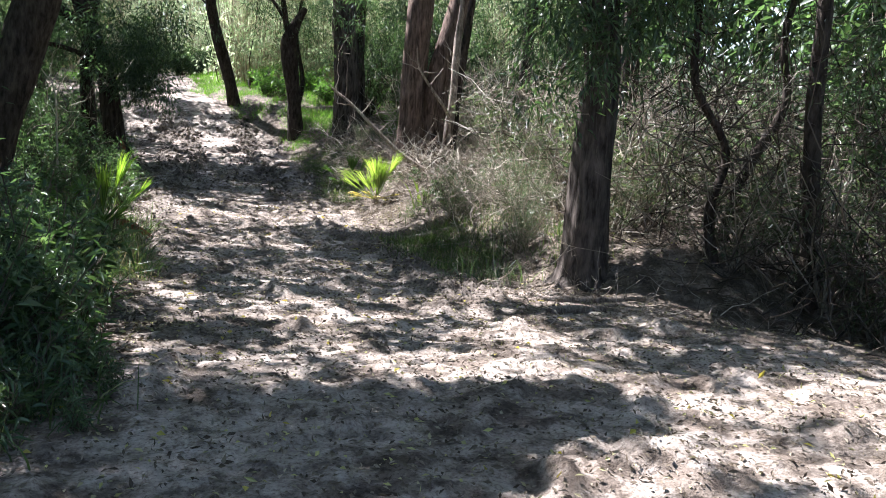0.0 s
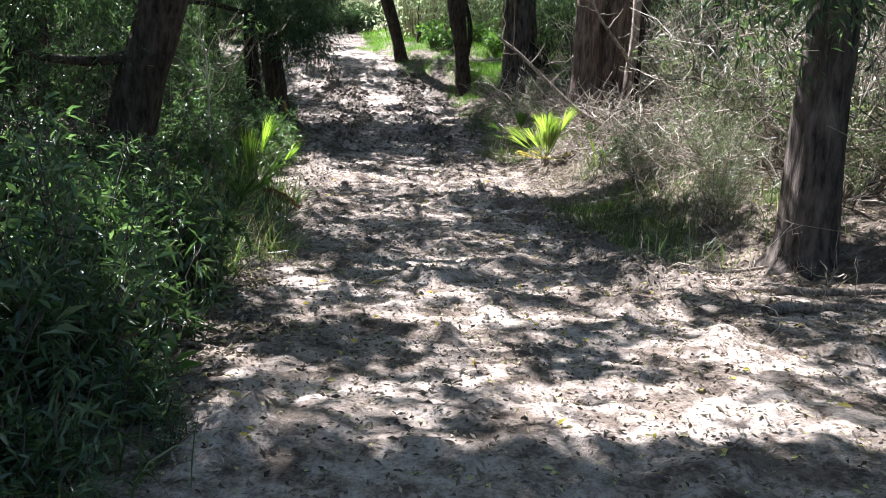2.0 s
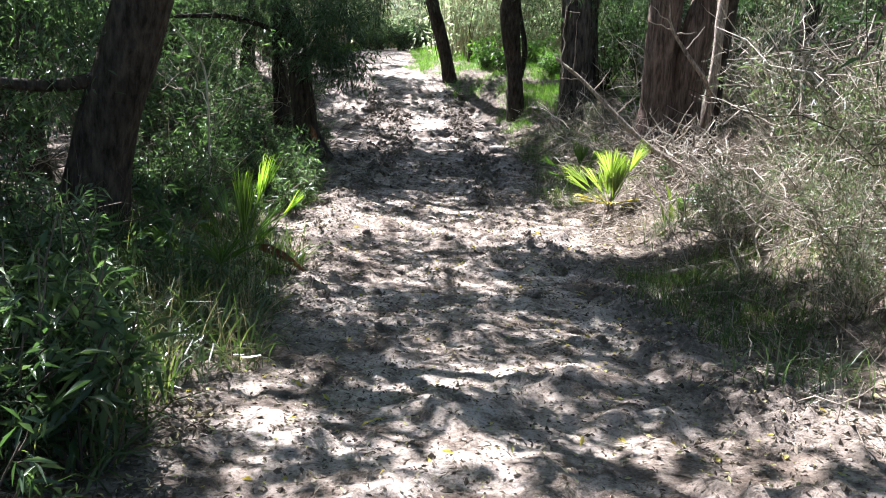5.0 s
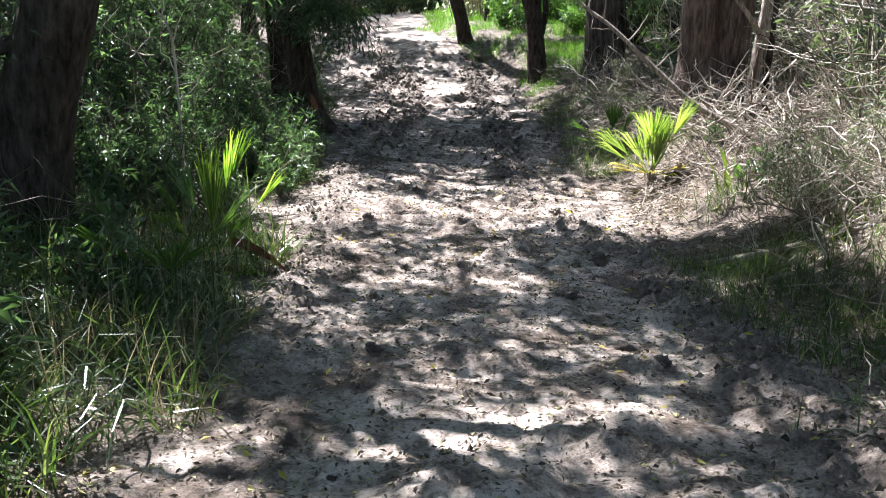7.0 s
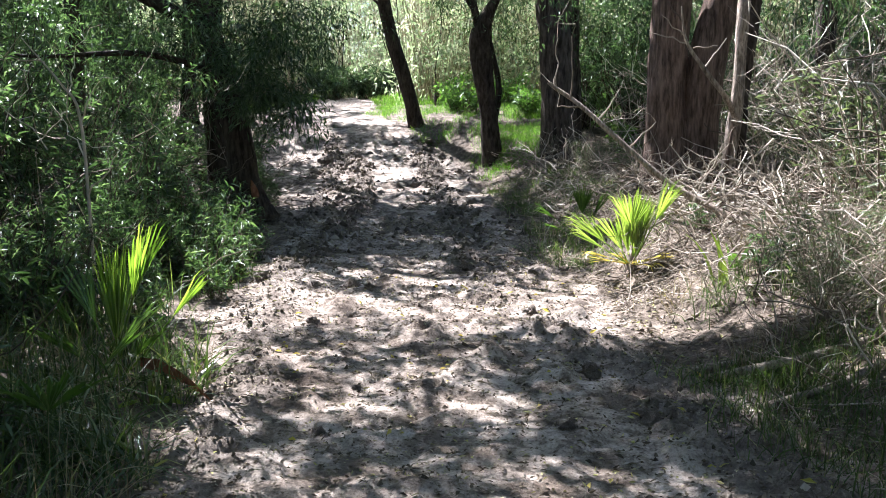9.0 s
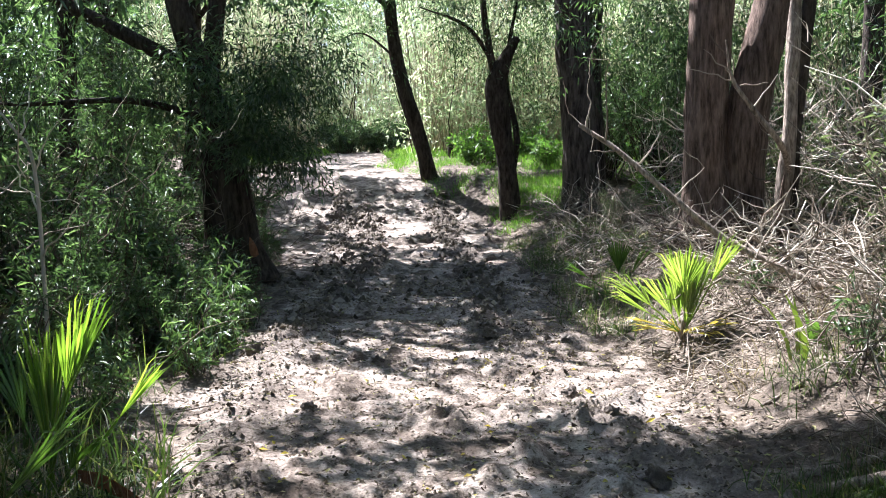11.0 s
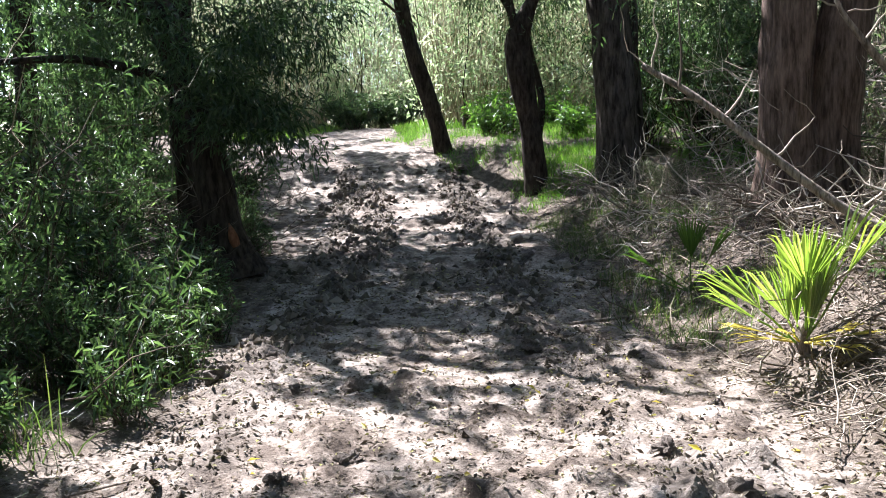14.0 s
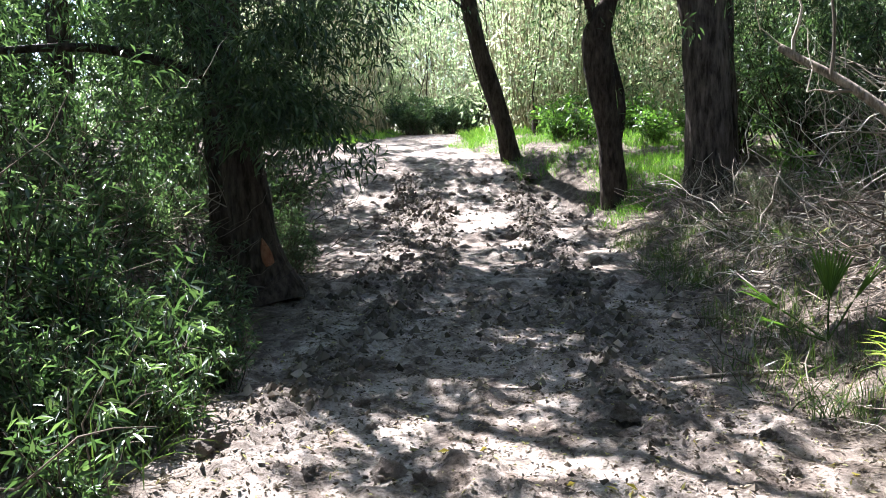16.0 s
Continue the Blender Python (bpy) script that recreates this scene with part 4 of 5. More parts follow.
scatter(tall, [(-4.4, 8.0, 1.0, 0), (-4.6, 11.8, 1.0, 60), (-4.7, 15.6, 1.05, 130), (-5.2, 19.2, 1.0, 210), (-5.0, 22.6, 1.0, 280), (-4.0, 4.8, 0.8, 40), (-6.6, 13.6, 1.2, 90), (-7.2, 17.4, 1.3, 15), (-7.0, 9.8, 1.25, 77), (-7.4, 22.0, 1.3, 170),
               (-6.3, 26.0, 1.2, 260), (-8.0, 29.5, 1.4, 300), (-5.6, 29.4, 0.85, 200), (-6.2, 33.0, 1.0, 100), (-6.8, 5.8, 1.2, 300), (-9.6, 12.0, 1.6, 20), (-9.8, 17.0, 1.6, 45), (-9.8, 7.0, 1.6, 66), (-10, 23, 1.7, 90), (-11, 28, 1.7, 120), (-6.5, 1.5, 1.2, 30), (-3.8, -2.5, 1.0, 50),
               (-1.2, -4.5, 1.2, 80), (2.2, -4.2, 1.1, 120), (5.2, -1.8, 1.1, 160), (8.5, 1.5, 1.3, 200), (4.6, 24.8, 1.2, 30), (6.4, 23.6, 1.3, 250), (3.7, 25.6, 1.1, 75), (5.2, 22.6, 1.2, 190), (7.2, 20.6, 1.4, 10), (5.4, 26.6, 1.4, 320), (6.2, 5.6, 0.9, 30), (6.8, 8.2, 1.0, 130), (5.9, 3.6, 0.8, 250), (7.6, 11.0, 1.1, 300)])
olive = shrub_model("grey_shrub", "sparse dusty grey-green shrub tangled with dead twigs", 1.3, 0.7, 34, 1900, (0.06, 0.013), OLIVE, TWIG)
scatter(olive, [(2.75, 11.6, 0.65, 0), (3.15, 12.3, 0.75, 60), (3.6, 11.4, 0.9, 120), (3.3, 10.4, 0.7, 180), (4.3, 12.6, 1.0, 240), (2.9, 9.4, 0.55, 300), (4.1, 9.6, 0.9, 30), (4.9, 10.8, 1.1, 90), (4.6, 14.2, 1.1, 150), (5.4, 16.0, 1.3, 210), (4.4, 7.6, 1.0, 270), (5.2, 6.4, 1.2, 330)]
        + places(26, 4.2, 9.5, 5, 24, 1.0, 1.9) + places(6, 2.4, 3.4, 19, 23, 0.4, 0.7))
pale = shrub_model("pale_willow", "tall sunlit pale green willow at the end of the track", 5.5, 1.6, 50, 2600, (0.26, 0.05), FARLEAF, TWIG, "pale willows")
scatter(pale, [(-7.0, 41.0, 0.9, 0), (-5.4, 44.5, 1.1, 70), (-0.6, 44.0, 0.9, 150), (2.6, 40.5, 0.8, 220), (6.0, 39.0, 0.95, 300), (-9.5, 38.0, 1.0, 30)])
dark_bush = shrub_model("round_bush", "low dark bush where the track ends", 1.6, 1.1, 36, 3600, (0.14, 0.045), WILLOW)
scatter(dark_bush, [(-3.3, 40.0, 1.0, 0), (-2.3, 40.6, 0.9, 90), (-3.9, 42.5, 1.1, 20), (-2.0, 43.0, 1.1, 200)])

# ---- dead brush on the banks ----


def brush(name, label, box, k, length, thick, material, up=0.3, tangle=0.9):
    """A tangle of bare crooked sticks with side twigs, heaped inside a box of the plan."""
    x0, x1, y0, y1, h = box
    p = rng.uniform((x0, y0), (x1, y1), (k, 2))
    z = base_z(p[:, 0], p[:, 1])
    a = np.stack([p[:, 0], p[:, 1], z + h * rng.random(k) ** 1.6 * 0.7], 1)
    d = unit(rng.normal(size=(k, 3)) * (tangle, tangle, 0.45) + (0, 0, up))
    b = a + d * (length * rng.uniform(0.4, 1.3, k))[:, None]
    b[:, 2] = np.maximum(b[:, 2], base_z(b[:, 0], b[:, 1]) + 0.02)
    s = Soup()
    twigs(s, a, b, thick * rng.uniform(0.5, 1.3, k), thick * 0.3, 0.05, 4, 3)
    i = rng.integers(0, k, k * 2)
    q = rng.uniform(0.25, 1.0, (k * 2, 1))
    c = a[i] + (b[i] - a[i]) * q
    twigs(s, c, c + unit(d[i] + rng.normal(size=(k * 2, 3)) * 0.7) * length * rng.uniform(0.12, 0.4, (k * 2, 1)), thick * 0.4, thick * 0.15, 0.05, 3, 3)
    ob = new(name, s.mesh(name, material))
    return tagged(ob, label, "brush", kind="stuff")


brush("brush_heap", "heap of bleached broken sticks round the great tree", (2.35, 5.2, 13.6, 17.0, 0.7), 420, 0.7, 0.010, TWIG)
brush("brush_heap", "pale dry twigs strewn under the straight tree", (1.7, 4.8, 16.5, 22.5, 0.35), 700, 0.6, 0.007, TWIG)
brush("dead_thicket", "standing thicket of bare grey twigs behind the brush", (4.0, 9.0, 11.5, 22, 2.6), 1300, 1.3, 0.009, TWIG, 0.5)
brush("dead_thicket", "thicket of bare dark twigs on the bank", (3.6, 8.5, 5.4, 12, 2.4), 900, 1.1, 0.009, TWIG_DARK, 0.5)
brush("dead_thicket", "thicket of bare grey twigs on the bank", (3.4, 9.0, 7.5, 13, 2.4), 600, 1.0, 0.007, TWIG, 0.4)
brush("dead_thicket", "dark tangle of twigs in the hollow beside the track", (3.9, 6.6, 4.2, 7.8, 1.3), 420, 0.8, 0.008, TWIG_DARK, 0.5)
brush("twig_litter", "pale sticks and dead stalks round the bright palm", (1.75, 3.2, 13.0, 14.9, 0.16), 260, 0.4, 0.006, TWIG, 0.0)
brush("twig_litter", "fine dry twigs lying on the bank", (2.0, 4.6, 6.4, 13.4, 0.14), 700, 0.4, 0.005, TWIG, 0.0)
brush("twig_litter", "dry twigs and dead stems under the shrubs", (-5.5, -1.9, 3.5, 22, 0.9), 700, 0.8, 0.006, TWIG_DARK, 0.3)
brush("dead_stems", "bleached dead stems beside the dark trees", (-5.2, -2.5, 12.5, 19.5, 2.0), 260, 1.0, 0.007, TWIG, 0.5)


brush("brush_heap", "thick bleached sticks heaped beside the bright palm", (2.85, 4.9, 13.0, 16.6, 0.6), 150, 0.62, 0.015, BLEACHED, 0.25)
brush("brush_heap", "bleached forked sticks leaning on the bank", (2.7, 5.6, 9.6, 13.0, 0.7), 120, 0.6, 0.010, BLEACHED, 0.3)
brush("brush_heap", "dense grey twigs tangled low on the bank", (2.3, 4.4, 10.6, 13.6, 0.7), 520, 0.5, 0.006, TWIG, 0.25)
brush("dead_thicket", "pale bare stems standing behind the brush heap", (4.2, 8.0, 13.5, 20.0, 2.4), 170, 1.5, 0.014, BLEACHED, 0.6)
brush("brush_heap", "brown sticks lying round the straight tree", (1.7, 5.2, 17.0, 22.0, 0.4), 160, 0.9, 0.012, BLEACHED, 0.05)
brush("dead_thicket", "brown and bleached twigs standing behind the straight tree", (3.3, 7.5, 18.6, 22.6, 2.2), 260, 1.1, 0.009, BLEACHED, 0.5)
brush("twig_litter", "dry brown twigs on the shaded verge", (1.3, 3.0, 15.2, 20.5, 0.12), 240, 0.45, 0.006, TWIG, 0.0)


def dead_sapling():
    ob = root("dead_sapling", (-2.45, 12.9, gz(-2.45, 12.9)), "thin bleached dead sapling with forked twigs", "dead tree")
    part("stem", trunk_mesh(Soup(), [(-2.45, 12.9, -0.4, 0.018), (-2.45, 12.9, 0.4, 0.014), (-2.47, 12.9, 1.2, 0.012), (-2.6, 12.9, 1.45, 0.010), (-2.84, 12.85, 1.78, 0.004)], 6, 5, 0.1), BLEACHED, ob)
    tw = Soup()
    a = np.array([(-2.47, 12.9, 1.15), (-2.46, 12.9, 0.9), (-2.55, 12.9, 1.38), (-2.7, 12.9, 1.6), (-2.45, 12.9, 0.6)])
    b = a + np.array([(0.16, 0.0, 0.32), (-0.2, 0.1, 0.3), (0.05, 0.1, 0.35), (-0.3, 0, 0.05), (0.3, -0.1, 0.35)])
    twigs(tw, a, b, 0.008, 0.003, 0.04, 5, 4)
    twigs(tw, b, b + rng.normal(size=(5, 3)) * 0.15 + (0, 0, 0.1), 0.004, 0.002, 0.08, 3, 3)
    part("twig_spray", tw, BLEACHED, ob)


dead_sapling()


def thin_sapling(x, y, line, label, bark):
    ob = root("thin_sapling", (x, y, gz(x, y)), label, "tree", "thin saplings")
    part("trunk", trunk_mesh(Soup(), line, 9, 7, 0.14, 0.15, x), bark, ob)
    tw = Soup()
    q = spline(line, 6)[6:, :3]
    c = np.repeat(q, 3, axis=0)
    e = c + unit(rng.normal(size=c.shape) + (0, 0, 0.5)) * rng.uniform(0.3, 1.0, (len(c), 1))
    twigs(tw, c, e, 0.008, 0.003, 0.08, 4, 4)
    twigs(tw, e, e + unit(rng.normal(size=c.shape)) * 0.35, 0.003, 0.0015, 0.08, 3, 3)
    part("twig_spray", tw, TWIG_DARK, ob)
    lv = Soup()
    crown_clump(lv, e[len(e) // 3:], 0.25, 14, 0.09, 0.02, 0.5)
    part("foliage", lv, OLIVE, ob)


thin_sapling(4.7, 7.0, [(4.75, 7, -0.1, 0.10), (4.7, 7, 0.6, 0.08), (4.55, 7, 1.6, 0.07), (4.5, 7, 2.6, 0.06), (4.4, 7.1, 4.5, 0.03)], "dark crooked sapling with few leaves in twigs", BARK_DARK)
thin_sapling(4.15, 7.6, [(4.25, 7.6, -0.1, 0.055), (4.05, 7.6, 0.6, 0.045), (4.15, 7.6, 1.2, 0.04), (3.75, 7.6, 1.8, 0.035), (3.65, 7.6, 2.6, 0.03), (3.1, 7.6, 4.0, 0.015)], "thin crooked sapling with few leaves", BARK_DARK)
thin_sapling(5.3, 9.0, [(5.1, 9, 0, 0.07), (5.3, 9, 0.9, 0.06), (5.7, 9, 1.7, 0.05), (5.6, 9, 2.6, 0.04), (6.2, 9, 4.6, 0.02)], "leaning sapling with few leaves on the bank", BARK_DARK)
thin_sapling(5.0, 15.0, [(5.0, 15, 0, 0.07), (5.2, 15, 1.3, 0.055), (5.6, 15, 2.8, 0.04), (5.9, 15, 4.6, 0.02)], "slender grey sapling with few leaves behind brush", BARK_GREY)

# ---- reeds and far foliage ----


def reed_bed(label, box, k, high, per):
    x0, x1, y0, y1 = box
    p = rng.uniform((x0, y0), (x1, y1), (k, 2))
    p = p[(on_track(p[:, 0], p[:, 1]) < 0.1) | (p[:, 1] > 43.4)]
    k = len(p)
    a = np.stack([p[:, 0], p[:, 1], base_z(p[:, 0], p[:, 1]) - 0.05], 1)
    hh = high * rng.uniform(0.6, 1.15, k)
    b = a + np.stack([rng.normal(size=k) * 0.14 * hh, rng.normal(size=k) * 0.14 * hh, hh], 1)
    ob = root("reed_bed", (float((x0 + x1) / 2), float((y0 + y1) / 2), float(base_z((x0 + x1) / 2, (y0 + y1) / 2))), label, "reeds", kind="stuff")
    s = Soup()
    twigs(s, a, b, 0.017, 0.007, 0.015, 4, 3)
    part("stalks", s, CANE, ob)
    i = np.repeat(np.arange(k), per)
    q = rng.uniform(0.12, 1.0, (len(i), 1))
    az = rng.uniform(0, 6.283, len(i))
    lv = Soup()
    blades(lv, a[i] + (b[i] - a[i]) * q, np.stack([np.cos(az) * 0.6, np.sin(az) * 0.6, np.full(len(i), 0.75)], 1), rng.uniform(0.35, 0.8, len(i)), 0.026, 0.45, 3)
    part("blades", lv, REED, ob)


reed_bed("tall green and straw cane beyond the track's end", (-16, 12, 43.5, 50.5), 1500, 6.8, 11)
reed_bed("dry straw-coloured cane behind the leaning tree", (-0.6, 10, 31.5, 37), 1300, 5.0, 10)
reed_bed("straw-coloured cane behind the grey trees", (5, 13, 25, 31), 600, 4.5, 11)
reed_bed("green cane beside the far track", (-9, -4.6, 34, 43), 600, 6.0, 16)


def far_foliage(label, box, k, high, leaf, material=WILLOW, thick=0.14):
    x0, x1, y0, y1 = box
    ob = root("far_woodland", ((x0 + x1) / 2, (y0 + y1) / 2, float(base_z((x0 + x1) / 2, (y0 + y1) / 2))), label, "woodland", kind="stuff")
    c = rng.uniform((x0, y0, 0.3), (x1, y1, high), (k, 3))
    c[:, 2] = base_z(c[:, 0], c[:, 1]) + c[:, 2]
    s = Soup()
    crown_clump(s, c, 0.9, 30, leaf * 1.15, leaf * 0.36)
    part("foliage", s, material, ob)
    t = Soup()
    n = max(6, k // 60)
    p = rng.uniform((x0, y0), (x1, y1), (n, 2))
    a = np.stack([p[:, 0], p[:, 1], base_z(p[:, 0], p[:, 1]) - 0.1], 1)
    twigs(t, a, a + np.stack([rng.normal(size=n) * 0.8, rng.normal(size=n) * 0.8, np.full(n, high * 0.9)], 1), thick, thick * 0.3, 0.03, 4, 6)
    part("trunks", t, BARK_DARK, ob)


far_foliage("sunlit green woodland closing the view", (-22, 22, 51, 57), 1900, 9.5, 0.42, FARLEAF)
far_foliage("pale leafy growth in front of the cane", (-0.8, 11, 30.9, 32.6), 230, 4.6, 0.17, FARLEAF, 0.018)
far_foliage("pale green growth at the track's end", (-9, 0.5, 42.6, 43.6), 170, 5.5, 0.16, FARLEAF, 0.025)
far_foliage("dark woodland on the left of the track", (-16, -10, -6, 50), 800, 7.5, 0.36)
far_foliage("dark woodland beyond the dead thicket", (9.0, 14, 0, 44), 1900, 10.5, 0.38)
far_foliage("woodland behind the start of the track", (-12, 12, -14, -8), 260, 9, 0.42)

# ---- grasses ----


def grass(name, label, k, box, high, wide, material, bend=0.28, keep=None, parts=3):
    x0, x1, y0, y1 = box
    p = rng.uniform((x0, y0), (x1, y1), (k, 2))
    tuft = rng.uniform((x0, y0), (x1, y1), (max(8, k // 40), 2))
    p = tuft[rng.integers(0, len(tuft), k)] + rng.normal(size=(k, 2)) * 0.13
    if keep is not None:
        p = p[keep(p[:, 0], p[:, 1])]
    k = len(p)
    z = ground_z(p[:, 0], p[:, 1]) - 0.01
    az = rng.uniform(0, 6.283, k)
    lean = np.abs(rng.normal(size=k)) * 0.6
    s = Soup()
    blades(s, np.column_stack([p, z]), np.stack([np.cos(az) * lean, np.sin(az) * lean, np.ones(k)], 1), high * rng.uniform(0.4, 1.2, k), wide * rng.uniform(0.6, 1.2, k), bend, parts)
    return tagged(new(name, s.mesh(name, material, False)), label, "grass", kind="stuff")


off = lambda x, y: on_track(x, y) < 0.25
grass("tall_grass", "tall dark green grass along the track edge", 3600, (-2.8, -0.9, 6.5, 12.8), 0.50, 0.011, GRASS, 0.42, off, 4)
grass("tall_grass", "low dark grass beside the start of the track", 420, (-1.8, -0.75, 3.7, 5.3), 0.30, 0.009, GRASS, 0.4, None, 4)
grass("tall_grass", "dark grass and weeds among the shrubs", 3000, (-4.5, -1.6, 3.6, 17), 0.45, 0.010, GRASS, 0.4, off, 4)
grass("dry_grass", "straw-dry grass in the undergrowth", 1300, (-3.0, -1.0, 5.5, 11.8), 0.45, 0.006, STRAW, 0.25, off, 4)
grass("long_grass", "long pale grass arching over the track edge", 800, (-2.1, -0.95, 7.9, 10.6), 0.85, 0.013, LONG_GRASS, 0.8, off, 6)
grass("long_grass", "arching green grass under the stout tree", 700, (-3.2, -1.5, 6.6, 12.6), 0.75, 0.012, LONG_GRASS, 0.75, off, 6)
grass("bank_grass", "dark fine grass in the shade of the bank", 2600, (1.75, 2.75, 9.3, 11.3), 0.19, 0.006, GRASS, 0.35)
grass("bank_grass", "fresh green grass tufts at the foot of the bank", 130, (1.95, 2.5, 8.3, 8.9), 0.30, 0.008, LONG_GRASS, 0.4)
grass("bank_grass", "dark grass scattered over the bank", 1800, (2.3, 3.6, 8.2, 12.6), 0.26, 0.007, GRASS, 0.35, off)
grass("bank_grass", "dark fine grass along the shaded track edge", 5200, (1.2, 2.7, 14.8, 21.5), 0.22, 0.006, GRASS, 0.3, lambda x, y: on_track(x, y) < 0.75)
grass("bank_grass", "thin dry grass on the bank", 800, (2.0, 4.2, 8.0, 16), 0.30, 0.005, STRAW, 0.25, off)
grass("lawn", "fresh bright green grass round the leaning tree", 17000, (-1.6, 6.0, 25.3, 31.5), 0.15, 0.010, LAWN, 0.2, lambda x, y: on_track(x, y) < 0.5)
grass("lawn", "green grass at the foot of the grey trees", 6000, (1.2, 3.2, 22.6, 25.5), 0.18, 0.009, LAWN, 0.2, lambda x, y: on_track(x, y) < 0.3)
grass("lawn", "green grass on the far side of the track", 5000, (-5.2, -3.4, 29, 42), 0.22, 0.012, LAWN, 0.2, lambda x, y: on_track(x, y) < 0.4)
grass("lawn", "green verge beside the far track", 5000, (-2.2, 0.5, 32, 42), 0.22, 0.012, LAWN, 0.2, lambda x, y: on_track(x, y) < 0.4)

# ---- churned clods and litter on the track ----


def clod_mesh(seed):
    """One broken lump of soil with chunks and pits."""
    bm = bmesh.new()
    bmesh.ops.create_icosphere(bm, subdivisions=3, radius=1.0)
    for v in bm.verts:
        c = v.co.copy()
        q = 1 + 0.8 * noise.noise(c * 1.2 + Vector((seed, 0, 0))) + 0.5 * noise.noise(c * 2.7 + Vector((0, seed, 0))) + 0.55 * noise.noise(c * 5.0 + Vector((0, 0, seed)))
        v.co = Vector((c.x * q * 1.25, c.y * q * 1.1, max(c.z, -0.2) * max(q, 0.2) * 0.85))
    me = bpy.data.meshes.new("clod")
    bm.to_mesh(me)
    bm.free()
    me.materials.append(SOIL)
    return me


SOIL = bark_material("churned soil", (0.12, 0.10, 0.083), (0.40, 0.35, 0.305), 1.0, 30)
CLODS = [clod_mesh(i * 5.7) for i in range(7)]


def clod(x, y, r):
    ob = new("soil_clod", CLODS[int(rng.integers(7))])
    ob.matrix_basis = pose(x, y, gz(x, y) - 0.05 * r, 0, 0, rng.uniform(0, 360)) @ Matrix.Scale(r * 0.62, 4)
    tagged(ob, "crumbling clod of churned soil on the sandy track", "clod", "soil clods")


for x, y, r in ((0.98, 12.96, 0.07), (0.68, 14.56, 0.10), (0.56, 14.9, 0.09), (-0.55, 14.18, 0.11), (-0.38, 14.1, 0.07), (-1.46, 14.47, 0.12), (-1.2, 11.5, 0.09), (1.17, 12.5, 0.09), (1.21, 11.5, 0.10), (1.34, 10.6, 0.10),
                (-1.9, 24.2, 0.17), (-1.5, 23.6, 0.15), (-1.0, 23.9, 0.14), (-2.1, 23.0, 0.14), (0.2, 25.5, 0.15), (0.5, 24.6, 0.12), (0.8, 23.5, 0.12), (-0.05, 22.2, 0.15), (-0.9, 21.2, 0.16), (-1.3, 20.6, 0.13), (0.4, 20.8, 0.13), (0.9, 20.2, 0.12)):
    clod(x, y, r)
for i in range(70):
    y = rng.uniform(17.0, 25.8)
    el, er = np.interp(y, EDGE_Y, EDGE_L), np.interp(y, EDGE_Y, EDGE_R)
    clod(el + (er - el) * (rng.choice([0.3, 0.74]) + rng.normal() * 0.05), y, rng.uniform(0.04, 0.10))
for i in range(150):
    y = rng.uniform(7, 26)
    el, er = np.interp(y, EDGE_Y, EDGE_L), np.interp(y, EDGE_Y, EDGE_R)
    q = rng.choice([0.12, 0.3, 0.72, 0.9]) + rng.normal() * 0.07
    clod(el + (er - el) * q, y, 0.018 + 0.06 * rng.random() ** 2.5)


def litter(k, box, keep, size, label, material=LITTER):
    x0, x1, y0, y1 = box
    p = rng.uniform((x0, y0), (x1, y1), (k, 2))
    p = p[keep(p[:, 0], p[:, 1])]
    k = len(p)
    s = Soup()
    leaves(s, np.column_stack([p, ground_z(p[:, 0], p[:, 1]) + 0.006]), rng.normal(size=(k, 3)) * (1, 1, 0.25) + (0, 0, 0.12), size * rng.uniform(0.4, 1.3, k), size * 0.4, 0.25, 0.05)
    tagged(new("leaf_litter", s.mesh("leaf_litter", material, False)), label, "leaf litter", kind="stuff")


litter(42000, (-1.8, 4.0, 2.8, 18), lambda x, y: on_track(x, y) > 0.3, 0.032, "small dry leaves scattered on the sandy track")
litter(16000, (-4.5, 5.0, 2.8, 23), lambda x, y: on_track(x, y) <= 0.5, 0.055, "thick dry leaf litter on the banks")
litter(6000, (-1.8, 4.0, 2.8, 18), lambda x, y: on_track(x, y) > 0.2, 0.045, "curled dry leaves blown together on the track")
litter(9000, (1.7, 4.2, 7.5, 17.5), lambda x, y: on_track(x, y) <= 0.6, 0.048, "dry leaves thick on the bank beside the brush")
litter(260, (-1.2, 2.6, 3, 15), lambda x, y: on_track(x, y) > 0.4, 0.06, "a few fallen yellow leaves", YELLOW)


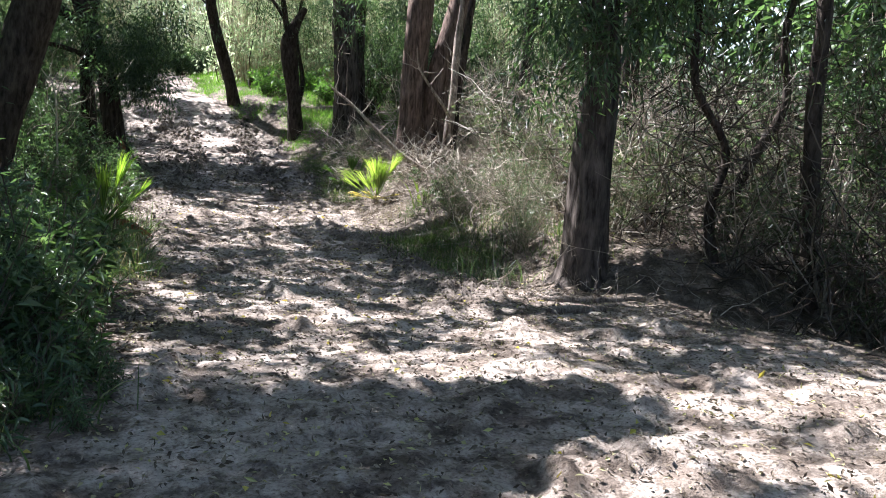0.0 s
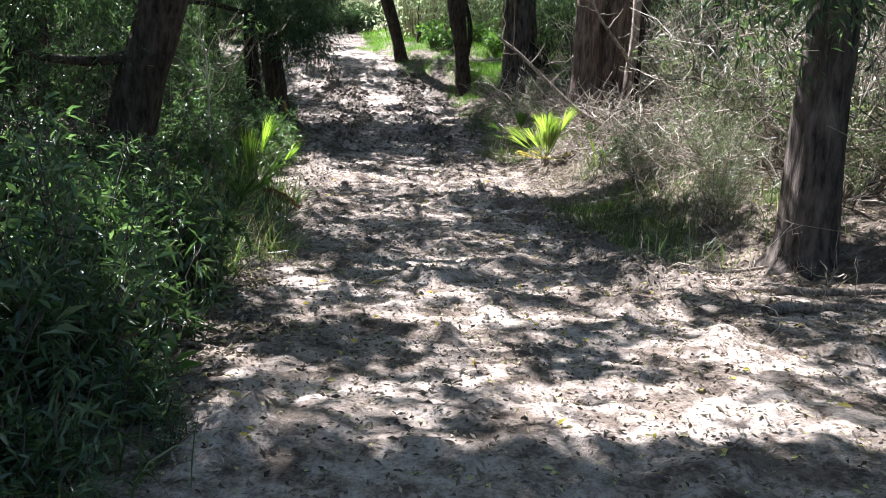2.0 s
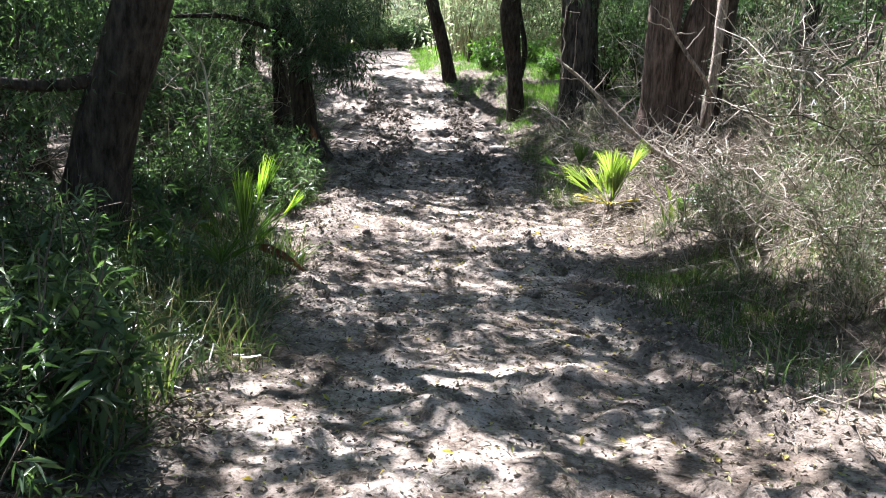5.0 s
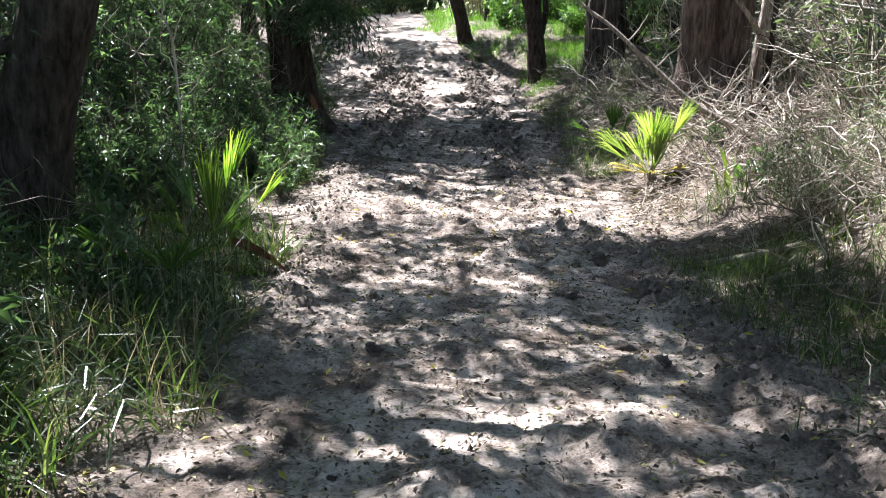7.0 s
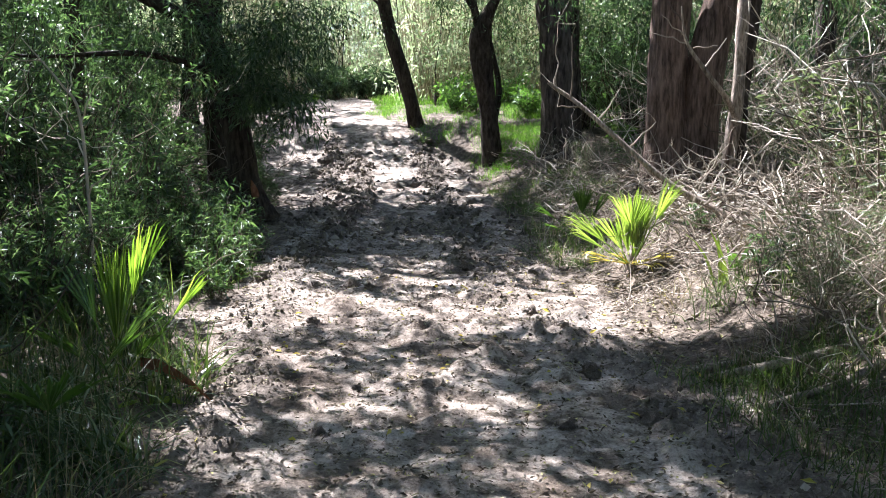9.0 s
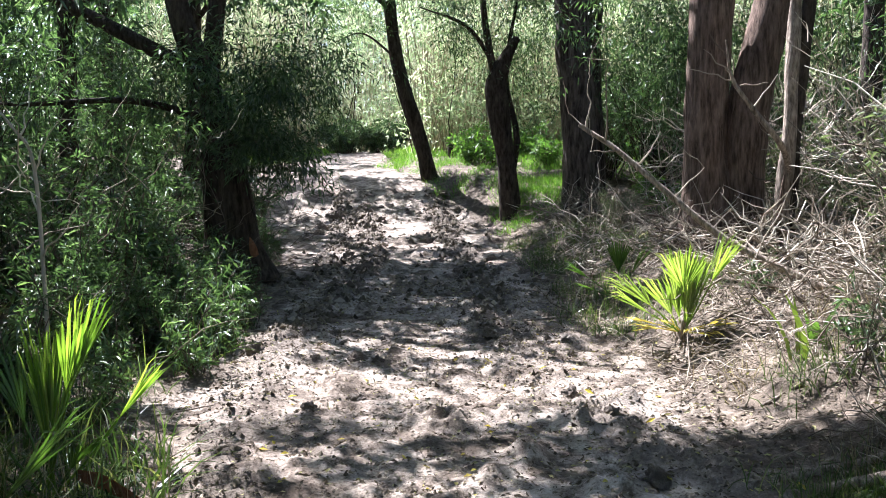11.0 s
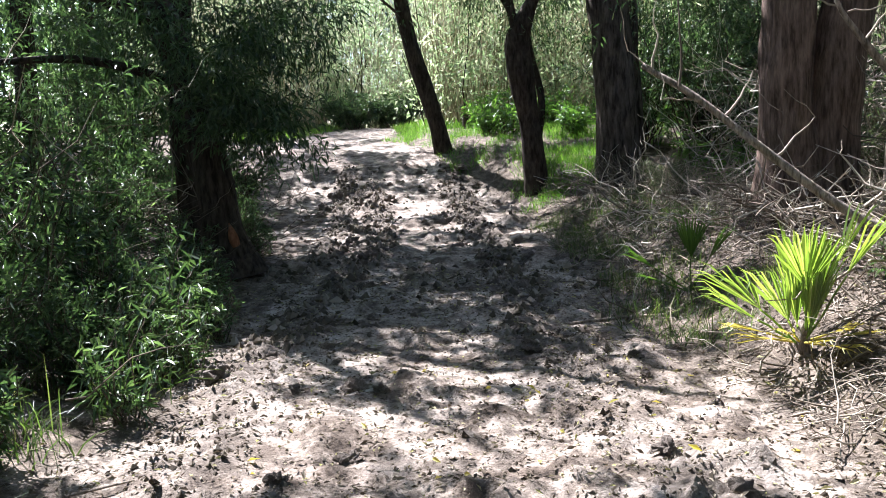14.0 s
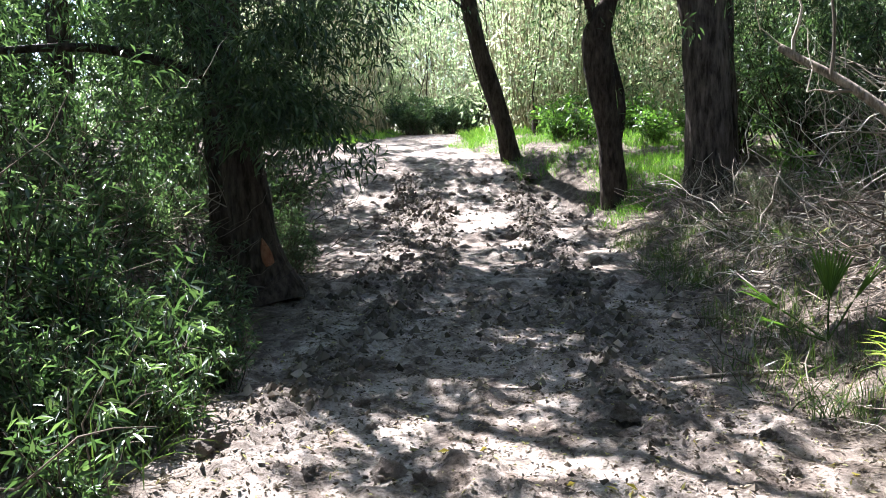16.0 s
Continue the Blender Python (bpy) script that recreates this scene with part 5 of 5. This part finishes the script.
def crumbs(k, box, size, bare, label):
    """Loose crumbs of soil, thickest where the soil is turned up."""
    x0, x1, y0, y1 = box
    p = rng.uniform((x0, y0), (x1, y1), (k, 2))
    p = p[(rng.random(k) < bare + dug(p[:, 0], p[:, 1])) & (on_track(p[:, 0], p[:, 1]) > 0.15)]
    k = len(p)
    r = (size * (0.35 + rng.random(k) ** 3 * 1.4))[:, None, None]
    corner = np.array([(1, 0, 0), (0, 1, 0), (-1, 0, 0), (0, -1, 0), (0, 0, 1.0), (0, 0, -0.6)])[None] * rng.uniform(0.5, 1.3, (k, 6, 1)) + rng.normal(size=(k, 6, 3)) * 0.22
    v = np.column_stack([p, ground_z(p[:, 0], p[:, 1])])[:, None] + corner * r
    f = np.arange(k)[:, None, None] * 6 + np.array([[0, 1, 4], [1, 2, 4], [2, 3, 4], [3, 0, 4], [1, 0, 5], [2, 1, 5], [3, 2, 5], [0, 3, 5]])[None]
    tagged(new("soil_crumbs", Soup().add(v, f).mesh("soil_crumbs", CRUMB, False)), label, "soil", kind="stuff")


CRUMB = leaf_material("dark soil crumbs", [(0.0, (0.05, 0.04, 0.032)), (0.6, (0.15, 0.125, 0.10)), (1.0, (0.34, 0.29, 0.25))], (1, 1, 1), 0.95, 0.0, 0.1)
crumbs(26000, (-1.8, 2.6, 5, 16), 0.014, 0.06, "small dark crumbs of trodden soil on the track")
crumbs(16000, (-2.2, 1.8, 15, 26), 0.032, 0.06, "dark lumps of dug soil along the ruts")
litter(5200, (-2.4, -0.4, 4.4, 8.0), lambda x, y: on_track(x, y) < 0.8, 0.05, "pale and dark dry leaves thick along the track edge")


def log(x, y, z, turn, length, r, label, mtl=DEADWOOD):
    ob = root("fallen_stick", (x, y, z), label, "branch", "fallen sticks")
    c, s = math.cos(turn), math.sin(turn)
    part("stick", trunk_mesh(Soup(), [(x - c * length / 2, y - s * length / 2, gz(x - c * length / 2, y - s * length / 2) + r * 0.6, r), (x, y, gz(x, y) + r * 0.9, r * 0.95), (x + c * length / 2, y + s * length / 2, gz(x + c * length / 2, y + s * length / 2) + r * 0.6, r * 0.6)], 8, 6, 0.12), mtl, ob)


for x, y, turn, ln, r in ((2.35, 11.5, 0.05, 1.1, 0.022), (2.45, 11.15, -0.1, 1.2, 0.025), (2.5, 10.85, 0.12, 1.0, 0.02), (2.6, 6.9, 0.2, 0.7, 0.035), (2.9, 7.4, -0.3, 0.9, 0.03), (-1.5, 6.6, -0.1, 0.8, 0.015), (2.6, 12.55, 0.05, 1.0, 0.010), (1.3, 15.7, 0.05, 0.9, 0.012), (-1.75, 12.6, 0.4, 0.9, 0.008), (-1.3, 5.9, -0.12, 0.9, 0.014), (-1.15, 6.25, -0.5, 0.8, 0.009), (2.5, 8.2, -0.15, 1.1, 0.016)):
    log(x, y, gz(x, y), turn, ln, r, "bare fallen stick lying on the ground")
